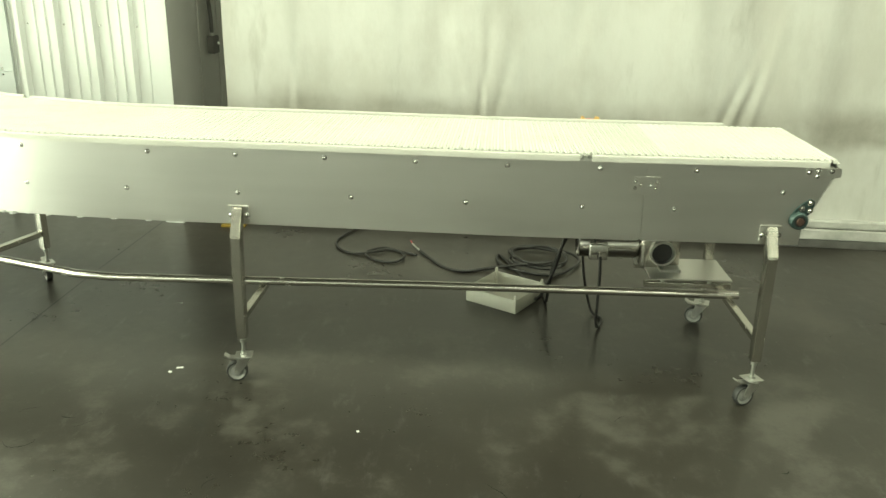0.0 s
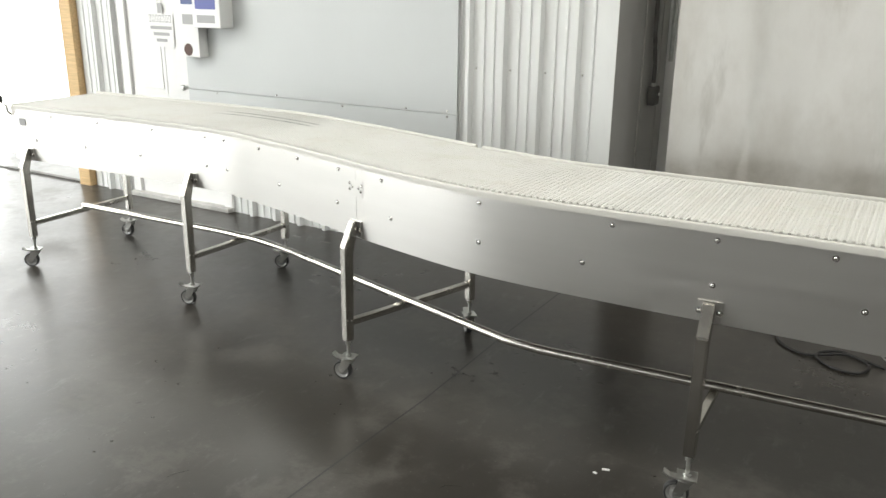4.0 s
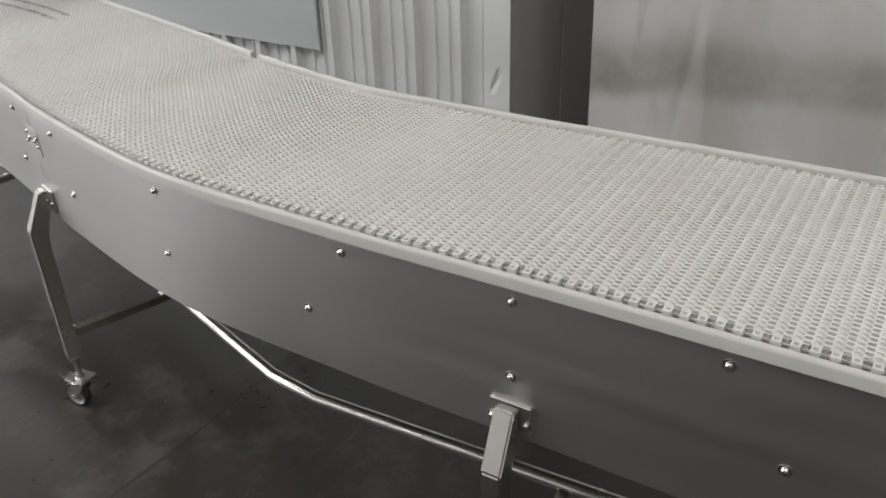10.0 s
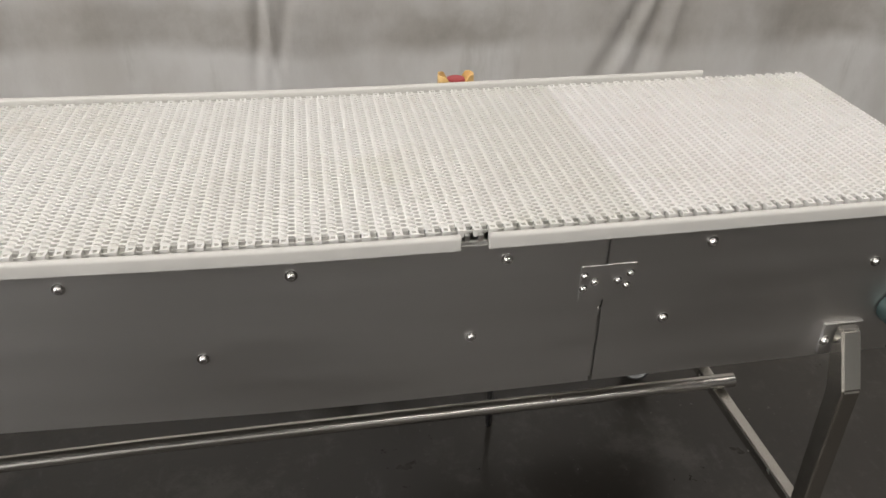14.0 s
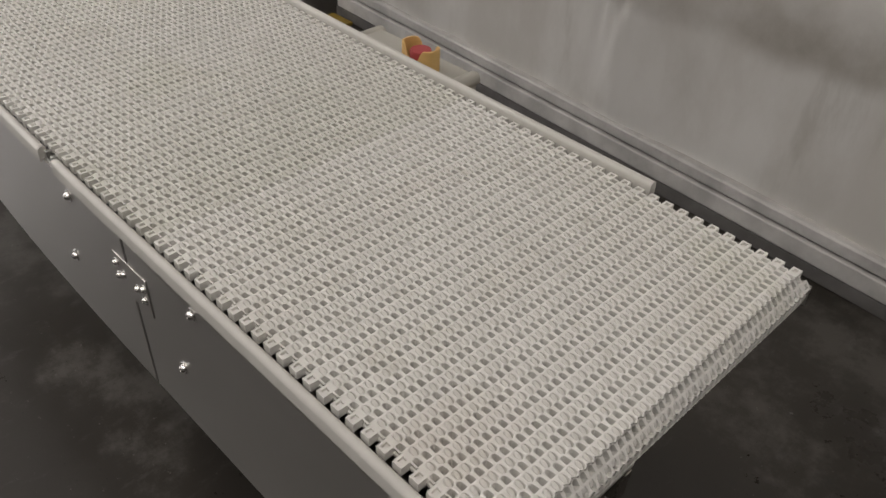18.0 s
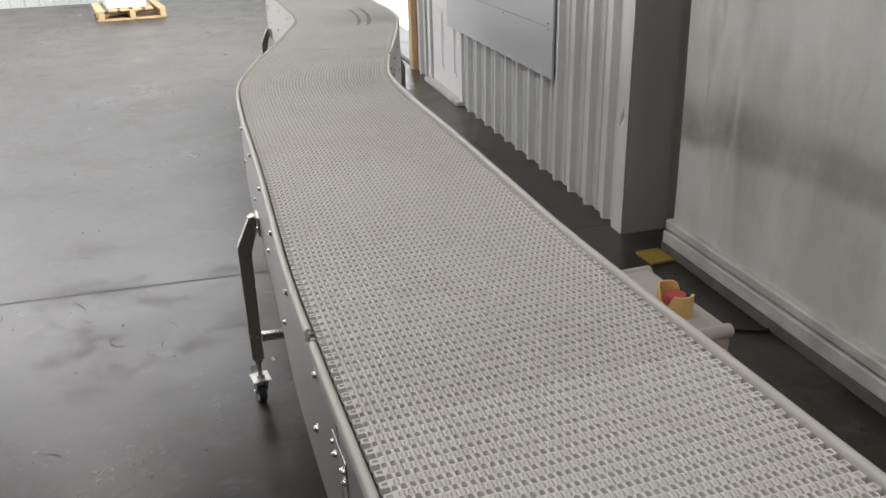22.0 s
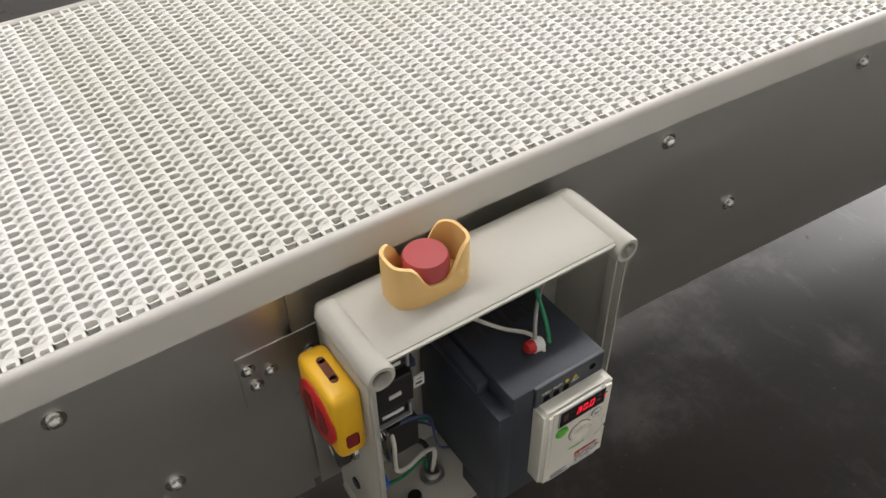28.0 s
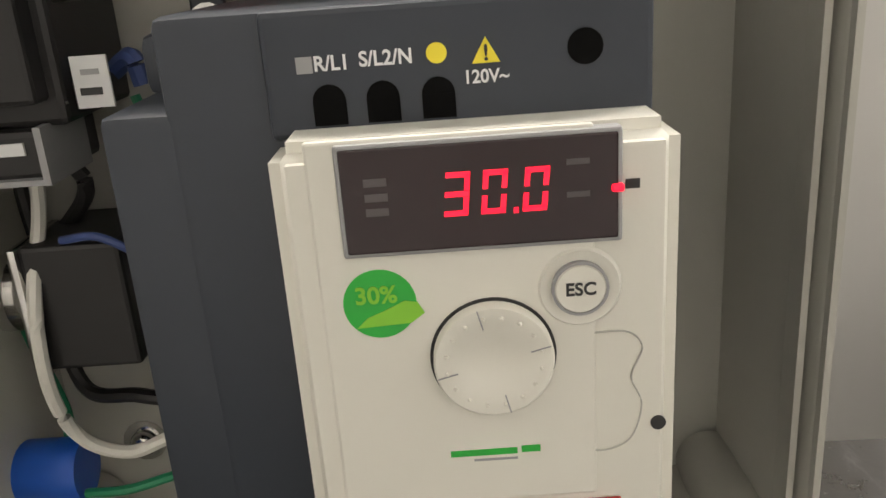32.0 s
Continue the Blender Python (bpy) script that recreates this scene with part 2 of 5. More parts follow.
k_.bump(k_.op("ADD", k_.noise(p_, 7.0, 4), k_.op("MULTIPLY", k_.noise(p_, 90.0, 3), 0.25)), 0.12, 0.004)

# belt plastic: cream, soiled in broad patches, two dark rubbed arcs
M_BELT = mat("belt_plastic", (0.72, 0.71, 0.66), 0.5)
k_ = Nodes(M_BELT)
p_ = k_.pos()
c_ = k_.mix(k_.ramp(k_.noise(p_, 1.7, 4), 0.35, 0.7), (0.76, 0.755, 0.725), (0.70, 0.69, 0.65))
c_ = k_.mix(k_.ramp(k_.noise(p_, 6.0, 6, 0.6), 0.54, 0.74, 0.0, 0.22), c_, (0.60, 0.57, 0.48))
c_ = k_.mix(k_.ramp(k_.noise(p_, 45.0, 3), 0.55, 0.75, 0.0, 0.25), c_, (0.50, 0.47, 0.40))
c_ = k_.mix(k_.ramp(k_.noise(p_, 3.3, 5, 0.6, (1.0, 0.5, 1.0)), 0.56, 0.72, 0.0, 0.20), c_, (0.64, 0.55, 0.49))
c_ = k_.mix(k_.ramp(k_.noise(p_, 4.1, 5, 0.6, (0.6, 1.3, 1.0)), 0.58, 0.74, 0.0, 0.22), c_, (0.57, 0.58, 0.44))
x_ = k_.axis(p_, 0)
dull = k_.op("MULTIPLY", k_.ramp(x_, -0.22, 0.16, 0.0, 0.34), k_.ramp(x_, 0.203, 0.211, 1.0, 0.0))
c_ = k_.mix(k_.op("MULTIPLY", dull, k_.ramp(k_.noise(p_, 5.0, 4), 0.3, 0.7, 0.6, 1.0)), c_, (0.50, 0.50, 0.41))
for c0, r0 in (((-3.642, -0.747, 0.85), 1.656), ((-3.730, -0.974, 0.85), 1.950)):
    line = k_.ramp(k_.op("ABSOLUTE", k_.op("SUBTRACT", k_.dist(p_, c0), r0)), 0.004, 0.014, 1.0, 0.0)
    line = k_.op("MULTIPLY", line, k_.op("MULTIPLY", k_.ramp(x_, -3.78, -3.62), k_.ramp(x_, -3.14, -3.05, 1.0, 0.0)))
    c_ = k_.mix(k_.op("MULTIPLY", line, k_.ramp(k_.noise(p_, 30.0, 4), 0.3, 0.6, 0.15, 0.6)), c_, (0.07, 0.068, 0.065))
k_.put(k_.b.inputs["Base Color"], c_)
k_.put(k_.b.inputs["Roughness"], k_.op("MULTIPLY_ADD", k_.noise(p_, 20.0, 4), 0.15, 0.38))


# ---- mesh helpers ----
def mesh_of(name, bm, material, smooth=False):
    me = bpy.data.meshes.new(name)
    bmesh.ops.recalc_face_normals(bm, faces=bm.faces)
    bm.to_mesh(me)
    bm.free()
    for mm in material if isinstance(material, (list, tuple)) else [material]:
        me.materials.append(mm)
    if smooth:
        me.polygons.foreach_set("use_smooth", [True] * len(me.polygons))
        me.set_sharp_from_angle(angle=radians(40))
    return me


def part(name, bm, material, parent=None, label="", smooth=False, m=None):
    ob = new(name, mesh_of(name, bm, material, smooth))
    if parent is not None:
        ob.parent = parent
    if m is not None:
        ob.matrix_basis = m
    if label:
        ob["label"] = label
    return ob


def thing(name, bm, material, label, category, group="", kind="", smooth=False, m=None):
    return tagged(part(name, bm, material, None, "", smooth, m), label, category, group, kind)


def base(name, m, label, category, group="", kind=""):
    ob = new(name)
    ob.matrix_basis = m
    ob.empty_display_size = 0.05
    return tagged(ob, label, category, group, kind)


def box(x0, x1, y0, y1, z0, z1, bev=0.0, bm=None, m=None, seg=2):
    bm = bm or bmesh.new()
    r = bmesh.ops.create_cube(bm, size=1.0)
    bmesh.ops.transform(bm, matrix=Matrix.LocRotScale(((x0 + x1) / 2, (y0 + y1) / 2, (z0 + z1) / 2), None, (abs(x1 - x0), abs(y1 - y0), abs(z1 - z0))), verts=r["verts"])
    if bev:
        es = list({e for v in r["verts"] for e in v.link_edges})
        out = bmesh.ops.bevel(bm, geom=es, offset=bev, segments=seg, affect="EDGES", profile=0.5)
        vs = list({v for f in out["faces"] for v in f.verts} | {v for v in r["verts"] if v.is_valid})
    else:
        vs = r["verts"]
    if m is not None:
        bmesh.ops.transform(bm, matrix=m, verts=vs)
    return bm


def cyl(r, h, seg=20, bm=None, m=None, r2=None, bev=0.0):
    """A cylinder along z from 0 to h."""
    bm = bm or bmesh.new()
    o = bmesh.ops.create_cone(bm, cap_ends=True, segments=seg, radius1=r, radius2=r if r2 is None else r2, depth=h)
    vs = o["verts"]
    bmesh.ops.translate(bm, vec=(0, 0, h / 2), verts=vs)
    if bev:
        es = [e for e in {e for v in vs for e in v.link_edges} if abs(e.verts[0].co.z - e.verts[1].co.z) < 1e-6]
        out = bmesh.ops.bevel(bm, geom=es, offset=bev, segments=2, affect="EDGES", profile=0.5)
        vs = list({v for f in out["faces"] for v in f.verts} | {v for v in vs if v.is_valid})
    if m is not None:
        bmesh.ops.transform(bm, matrix=m, verts=vs)
    return bm


def lathe(profile, seg=24, bm=None, m=None):
    """Rings of (radius, z) joined round z, closed where the radius is 0."""
    bm = bm or bmesh.new()
    rings = []
    for r, z in profile:
        rings.append([bm.verts.new((r * math.cos(2 * math.pi * k / seg), r * math.sin(2 * math.pi * k / seg), z)) for k in range(seg)] if r > 1e-7 else [bm.verts.new((0, 0, z))])
    for a, b in zip(rings, rings[1:]):
        for k in range(seg):
            j = (k + 1) % seg
            vs = [a[k % len(a)], a[j % len(a)], b[j % len(b)], b[k % len(b)]]
            vs = list(dict.fromkeys(vs))
            if len(vs) > 2:
                bm.faces.new(vs)
    if m is not None:
        bmesh.ops.transform(bm, matrix=m, verts=[v for r in rings for v in r])
    return bm


def smooth_line(pts, n=8):
    """A Catmull-Rom line through the points."""
    P = [Vector(p) for p in pts]
    P = [P[0] * 2 - P[1], *P, P[-1] * 2 - P[-2]]
    out = []
    for a, b, c, d in zip(P, P[1:], P[2:], P[3:]):
        for k in range(n):
            t = k / n
            out.append(0.5 * (2 * b + (c - a) * t + (2 * a - 5 * b + 4 * c - d) * t * t + (3 * b - a - 3 * c + d) * t ** 3))
    return out + [P[-2]]


def tube(pts, r, seg=8, bm=None, closed_ends=True):
    bm = bm or bmesh.new()
    P = [Vector(p) for p in pts]
    up = Vector((0.03, 0.05, 1)).normalized()
    rings = []
    for k, p in enumerate(P):
        d = (P[min(k + 1, len(P) - 1)] - P[max(k - 1, 0)]).normalized()
        s = d.cross(up)
        if s.length < 0.2:
            s = d.cross(Vector((1, 0, 0)))
        s.normalize()
        u = s.cross(d)
        rr = r[k] if isinstance(r, (list, tuple)) else r
        rings.append([bm.verts.new(p + rr * (math.cos(2 * math.pi * j / seg) * s + math.sin(2 * math.pi * j / seg) * u)) for j in range(seg)])
    for a, b in zip(rings, rings[1:]):
        for j in range(seg):
            bm.faces.new((a[j], a[(j + 1) % seg], b[(j + 1) % seg], b[j]))
    if closed_ends:
        bm.faces.new(rings[0][::-1])
        bm.faces.new(rings[-1])
    return bm


def prism(outline, depth, bm=None, m=None):
    """An outline in x, z (counter-clockwise or not) pushed from y = 0 to depth."""
    bm = bm or bmesh.new()
    a = [bm.verts.new((x, 0, z)) for x, z in outline]
    b = [bm.verts.new((x, depth, z)) for x, z in outline]
    bm.faces.new(a)
    bm.faces.new(b[::-1])
    for k in range(len(a)):
        j = (k + 1) % len(a)
        bm.faces.new((a[k], b[k], b[j], a[j]))
    if m is not None:
        bmesh.ops.transform(bm, matrix=m, verts=a + b)
    return bm


def letters(name, text, size, material, parent, m, depth=0.0004, align="CENTER"):
    c = bpy.data.curves.new(name, "FONT")
    c.body, c.size, c.extrude, c.align_x, c.align_y = text, size, depth, align, "CENTER"
    c.offset = size * 0.022
    ob = new(name, c)
    dg = bpy.context.evaluated_depsgraph_get()
    me = bpy.data.meshes.new_from_object(ob.evaluated_get(dg))
    bpy.data.objects.remove(ob)
    bpy.data.curves.remove(c)
    me.materials.clear()
    me.materials.append(material)
    o = new(name, me)
    o.parent, o.matrix_basis = parent, m
    return o


FACE_Y = Matrix(((-1, 0, 0, 0), (0, 0, 1, 0), (0, 1, 0, 0), (0, 0, 0, 1)))  # flat x, y, z to: seen from +y


def at(x, y, z, rot=None):
    return Matrix.Translation((x, y, z)) @ (rot or Matrix.Identity(4))


# ---- the place: floor, walls, roof ----
NORTH = 1.75  # siding line
bm = bmesh.new()
box(-13.0, 7.0, -10.0, 7.0, -0.2, 0.0, bm=bm)
thing("floor", bm, M_FLOOR, "dark sealed concrete floor with stains and dust", "floor", kind="structure")


def joint(name, pts, w=0.007):
    b = bmesh.new()
    P = [Vector(p) for p in pts]
    for a, c in zip(P, P[1:]):
        n = Vector((-(c - a).y, (c - a).x, 0)).normalized() * w / 2
        vs = [b.verts.new(v) for v in (a - n, c - n, c + n, a + n)]
        b.faces.new(vs)
    return thing(name, b, M_INK, "dark control joint cut in the concrete floor", "floor joint", kind="structure")


joint("floor_joint_1", [(-2.34, -1.4, 0.0015), (-2.275, -0.9, 0.0015), (-2.225, -0.3, 0.0015), (-2.18, 0.2, 0.0015), (-2.155, 0.85, 0.0015), (-2.10, NORTH - 0.03, 0.0015)])
joint("floor_joint_2", [(-2.34, -1.4, 0.0015), (-2.55, -4.0, 0.0015), (-2.8, -9.5, 0.0015)])


def ribbed(x0, x1, z0, z1, y, pitch=0.199, shift=-0.087):
    """Corrugated siding with raised ribs, seen from -y."""
    prof = []
    k0 = math.floor(x0 / pitch) - 1
    for k in range(k0, int(x1 / pitch) + 2):
        c = k * pitch + shift
        for dx, dy in ((-0.024, 0), (-0.012, -0.030), (0.012, -0.030), (0.024, 0), (0.074, 0), (0.078, -0.008), (0.088, -0.008), (0.092, 0), (0.132, 0), (0.136, -0.008), (0.146, -0.008), (0.150, 0)):
            prof.append((c + dx, dy))
    prof = [(x, d) for x, d in prof if x0 < x < x1]
    prof = [(x0, 0.0), *prof, (x1, 0.0)]
    b = bmesh.new()
    lo = [b.verts.new((x, y + d, z0)) for x, d in prof]
    hi = [b.verts.new((x, y + d, z1)) for x, d in prof]
    bk = [b.verts.new((x, y + 0.03, z)) for z in (z0, z1) for x in (x0, x1)]
    for k in range(len(prof) - 1):
        b.faces.new((lo[k], lo[k + 1], hi[k + 1], hi[k]))
    b.faces.new((bk[0], bk[1], bk[3], bk[2]))
    b.faces.new((lo[0], hi[0], bk[2], bk[0]))
    b.faces.new((lo[-1], bk[1], bk[3], hi[-1]))
    return b


# north wall: its own frame, u along the wall from its east end, facing -y
NW = Matrix.Translation((-1.9, NORTH, 0)) @ Matrix.Rotation(radians(-3.6), 4, "Z")
DU0, DU1 = -3.56, -2.70
siding = thing("wall_north_siding", ribbed(DU1 + 0.05, -0.113, 0.0, 4.6, 0.0), M_RIB, "white corrugated metal siding with raised ribs", "wall", kind="structure", m=NW)
thing("wall_north_siding_west", ribbed(-4.05, DU0 - 0.05, 0.0, 4.6, 0.0), M_RIB, "white corrugated metal siding beside the dock door", "wall", kind="structure", m=NW)
thing("wall_north_over_door", ribbed(DU0 - 0.05, DU1 + 0.05, 2.08, 4.6, 0.0), M_RIB, "white corrugated siding above the door", "wall", kind="structure", m=NW)
bm = box(-11.0, -0.12, 0.09, 0.2, 3.3, 4.6)
box(-4.05, -0.12, 0.09, 0.2, 0.0, 3.3, bm=bm)
box(-11.2, -8.4, 0.0, 0.2, 0.0, 3.3, bm=bm)
thing("wall_north_core", bm, M_GREYWALL, "plain wall core behind the siding", "wall", kind="structure", m=NW)
END = -0.073  # east end of the siding wall
thing("wall_end_return", box(END - 0.04, END, -0.03, 0.19, 0.0, 4.6), M_RETURN, "grey steel return at the end of the siding wall", "wall", kind="structure", m=NW)
bm = box(END - 0.04, END - 0.010, 0.19, 0.838, 0.0, 4.6)
box(END - 0.010, END - 0.002, 0.40, 0.43, 0.0, 4.6, 0.002, bm=bm)
box(END - 0.010, END - 0.002, 0.70, 0.73, 0.0, 4.6, 0.002, bm=bm)
thing("wall_end_return_back", bm, M_RETURN, "grey steel return panel with folded seams", "wall", kind="structure", m=NW)
# folded corner trim with one sharp dent
rows_ = [0.0, 0.40] + [0.44 + 0.008 * k for k in range(20)] + [0.66, 4.6]
cols_ = [-0.101 + 0.0072 * k for k in range(15)]


def dent(u, z):
    along_, off_ = (u + 0.066) * 0.34 + (z - 0.53) * 0.94, (u + 0.066) * 0.94 - (z - 0.53) * 0.34
    return 0.016 * max(0.0, 1 - abs(along_) / 0.055) * (max(0.0, 1 - abs(off_ - 0.006) / 0.022) if off_ > 0.006 else max(0.0, 1 - abs(off_ - 0.006) / 0.008))


bm = bmesh.new()
net = [[bm.verts.new((END + u, -0.034 + dent(u, z), z)) for u in cols_] for z in rows_]
for p, q in zip(net, net[1:]):
    for j in range(len(cols_) - 1):
        bm.faces.new((p[j], p[j + 1], q[j + 1], q[j]))
box(END - 0.104, END - 0.101, -0.034, 0.0, 0.0, 4.6, bm=bm)
box(END - 0.101, END - 0.0002, -0.0135, -0.0105, 0.0, 4.6, bm=bm)
thing("corner_trim", bm, M_RIB, "dented white folded metal corner trim", "trim", kind="structure", m=NW)
# assumed wall behind the sheet, white to bounce light into the gap
bm = box(-2.20, 7.0, 2.6, 2.7, 0, 4.6)
thing("wall_north_east", bm, M_WHITE, "assumed white wall behind the hanging sheet, bounces light into the gap", "wall", kind="structure")
thing("wall_west", ribbed(-3.2, 6.5, 0.0, 4.6, 0.0), M_RIB, "bright white corrugated far wall", "wall", kind="structure", m=Matrix.Translation((-12.9, 0, 0)) @ Matrix.Rotation(radians(90), 4, "Z"))
# the opening in this wall is assumed, to let the west light in
bm = box(-13.2, -13.0, -10, 7, 3.6, 4.6)
box(-13.2, -13.0, -3.3, 7, 0, 3.6, bm=bm)
box(-13.2, -13.0, -10, -9.4, 0, 3.6, bm=bm)
thing("wall_west_core", bm, M_WHITE, "white wall with an assumed door opening, out of view", "wall", kind="structure")
# unseen south and east walls; the south one is white to brighten plate reflections
bm = box(-13.0, 7.0, -10.1, -10.0, 0, 4.6)
thing("wall_south", bm, M_WHITE, "unseen south wall, white to brighten the plates' reflections", "wall", kind="structure")
bm = box(7.0, 7.1, -10, 7, 0, 4.6)
thing("wall_east", bm, M_GREYWALL, "plain grey wall", "wall", kind="structure")
# ceiling out of view, added to close the room and dim floor reflections
bm = box(-13.2, 7.1, -10.1, 7.0, 4.6, 4.7)
thing("ceiling", bm, M_CEILING, "unseen ceiling, kept dark to dim the floor's reflections", "ceiling", kind="structure")
bm = box(-8.8, -4.0, 0.42, 0.46, -0.02, 3.6)
thing("backdrop_daylight", bm, M_OUT, "overexposed daylight outside the dock door", "backdrop", kind="structure", m=NW)
# added glowing panel behind the assumed west opening
bm = box(-15.1, -15.0, -11.0, -1.5, -0.2, 4.6)
thing("backdrop_assumed_west", bm, M_OUT, "added glowing panel outside the assumed west door, out of view", "backdrop", kind="structure")

SHEET_M = Matrix.Translation((-1.673, 1.755, 0)) @ Matrix.Rotation(radians(-3.0), 4, "Z") @ Matrix.Translation((1.64, 0, 0))
# hanging white sheet with folds and a dirty band
SHEET_Y = 0.06
bm = bmesh.new()
nx, nz = 760, 56
X0, X1, Z0, Z1 = -1.685, 6.2, 0.138, 3.6
grid = []


def crease(x, z, c, zc, lean, w, a):
    """A sharp pinch that fans out upwards and downwards from its tightest place."""
    d = abs(z - zc)
    return 0.5 * a * math.exp(-((x - c - lean * (z - zc)) / (w * (1 + 2.2 * d))) ** 2) * math.exp(-(d / 0.35) ** 2)


CREASES = [(-0.33, 0.64, 0.10, 0.016, 0.030), (-0.295, 0.62, -0.08, 0.012, -0.020), (-0.26, 0.60, 0.25, 0.016, 0.022), (-0.37, 0.66, -0.25, 0.018, -0.016),
           (0.90, 0.63, 0.45, 0.018, 0.034), (0.95, 0.62, 0.40, 0.014, -0.024), (1.00, 0.63, 0.30, 0.018, 0.030), (1.07, 0.66, 0.20, 0.016, -0.020), (0.84, 0.60, 0.60, 0.02, -0.018),
           (-1.35, 0.63, 0.15, 0.02, 0.014), (-1.30, 0.62, -0.10, 0.016, -0.012), (2.1, 0.65, 0.2, 0.03, 0.03)]
for i in range(nx + 1):
    x = X0 + (X1 - X0) * (i / nx) ** 1.5
    col = []
    for k in range(nz + 1):
        z = Z0 + (Z1 - Z0) * (k / nz) ** 1.5
        f = 0.010 * math.sin(x * 5.1 + 0.4 * z) + 0.008 * math.sin(x * 11.7 + 1.3 + 0.8 * z) + 0.02 * noise.noise(Vector((x * 2.2, z * 0.5, 0))) + 0.006 * noise.noise(Vector((x * 9.0, z * 2.5, 3)))
        f += sum(crease(x, z, *c) for c in CREASES)
        col.append(bm.verts.new((x, SHEET_Y + f * (0.35 + 0.65 * min(1, (z - Z0) / 0.5)), z)))
    grid.append(col)
for i in range(nx):
    for k in range(nz):
        bm.faces.new((grid[i][k], grid[i + 1][k], grid[i + 1][k + 1], grid[i][k + 1]))
M_SHEET = mat("white_tarp", (0.70, 0.69, 0.66), 0.55, 0, 0.05, 3, 0.03, 120)
k_ = Nodes(M_SHEET)
p_ = k_.t.nodes.new("ShaderNodeTexCoord").outputs["Object"]
z_ = k_.op("MULTIPLY_ADD", k_.noise(p_, 1.6, 5), 0.24, k_.axis(p_, 2))
c_ = k_.mix(k_.ramp(k_.noise(p_, 3.0, 7, 0.6, (1.0, 1.0, 0.5)), 0.36, 0.66), (0.79, 0.78, 0.75), (0.67, 0.65, 0.61))
band = k_.op("MULTIPLY", k_.ramp(z_, 0.62, 0.70), k_.ramp(z_, 0.76, 0.90, 1.0, 0.0))
c_ = k_.mix(k_.op("MULTIPLY", band, k_.ramp(k_.noise(p_, 2.2, 8, 0.62), 0.30, 0.72, 0.25, 0.95)), c_, (0.36, 0.335, 0.29))
c_ = k_.mix(k_.ramp(k_.noise(p_, 5.0, 6, 0.6, (1.0, 1.0, 0.25)), 0.60, 0.75, 0.0, 0.5), c_, (0.45, 0.43, 0.38))
k_.put(k_.b.inputs["Base Color"], c_)
k_.bump(k_.op("ADD", k_.noise(p_, 9.0, 6, 0.6, (1.0, 1.0, 0.35)), k_.op("MULTIPLY", k_.noise(p_, 30.0, 3), 0.15)), 0.35, 0.012)
tl_ = k_.t.nodes.new("ShaderNodeBsdfTranslucent")
k_.put(tl_.inputs["Color"], c_)
ms_ = k_.t.nodes.new("ShaderNodeMixShader")
ms_.inputs[0].default_value = 0.22
k_.put(ms_.inputs[1], k_.b.outputs[0])
k_.put(ms_.inputs[2], tl_.outputs[0])
k_.put(k_.t.nodes["Material Output"].inputs["Surface"], ms_.outputs[0])
sheet = thing("hanging_sheet", bm, M_SHEET, "white plastic sheet hanging in folds with a dirty band", "curtain", smooth=True, m=SHEET_M)
# rail under the sheet on a concrete curb
rail_out = [(-0.035, 0.050), (-0.037, 0.055), (-0.037, 0.101), (-0.033, 0.104), (-0.010, 0.104), (-0.010, 0.112), (-0.026, 0.112), (-0.028, 0.116), (-0.028, 0.145), (-0.022, 0.151), (0.03, 0.151), (0.03, 0.050)]
bm = bmesh.new()
prism([(a, z) for a, z in rail_out], 8.65, bm=bm, m=Matrix(((0, 1, 0, -1.70), (1, 0, 0, SHEET_Y), (0, 0, 1, 0), (0, 0, 0, 1))))
thing("sheet_rail", bm, M_TRIM, "scuffed white metal rail under the hanging sheet", "rail", kind="structure", m=SHEET_M)
bm = box(-1.72, 6.95, SHEET_Y - 0.033, SHEET_Y + 0.25, 0.0, 0.050, 0.006)
thing("floor_curb", bm, M_CURB, "rough grey concrete curb under the rail", "curb", kind="structure", m=SHEET_M)
bm = box(-1.755, -1.625, 1.665, 1.775, 0.0, 0.014, 0.003)
thing("yellow_block", bm, M_YELLOW, "worn yellow painted block on the floor", "block")

# ---- conveyor ----
LINE = smooth_line([(0.76, 0, 0), (0.30, 0, 0), (0.0, 0.0, 0), (-0.30, 0.005, 0), (-0.60, 0.020, 0), (-0.90, 0.036, 0), (-1.19, 0.048, 0), (-1.50, 0.060, 0), (-1.93, 0.098, 0), (-2.35, 0.210, 0),
                    (-2.60, 0.297, 0), (-2.85, 0.382, 0), (-3.10, 0.462, 0), (-3.36, 0.538, 0), (-3.60, 0.568, 0), (-3.85, 0.578, 0), (-4.30, 0.588, 0), (-4.84, 0.592, 0)], 24)
LX = np.array([p.x for p in LINE])
LY = np.array([p.y for p in LINE])
LS = np.r_[0, np.cumsum(np.hypot(np.diff(LX), np.diff(LY)))]
LENGTH = float(LS[-1])
WIDTH = 0.547


def along(s, across=0.0, z=0.0):
    """Place on the conveyor: metres from the motor end, metres from the front plate, height."""
    x, y = np.interp(s, LS, LX), np.interp(s, LS, LY)
    a, b = np.interp(s - 0.02, LS, LX) - np.interp(s + 0.02, LS, LX), np.interp(s - 0.02, LS, LY) - np.interp(s + 0.02, LS, LY)
    h = math.hypot(a, b)
    return Vector((x - across * b / h, y + across * a / h, z))


def heading(s):
    a, b = np.interp(s - 0.05, LS, LX) - np.interp(s + 0.05, LS, LX), np.interp(s - 0.05, LS, LY) - np.interp(s + 0.05, LS, LY)
    return math.atan2(b, a)


def s_of(x):
    return float(np.interp(-x, -LX, LS))


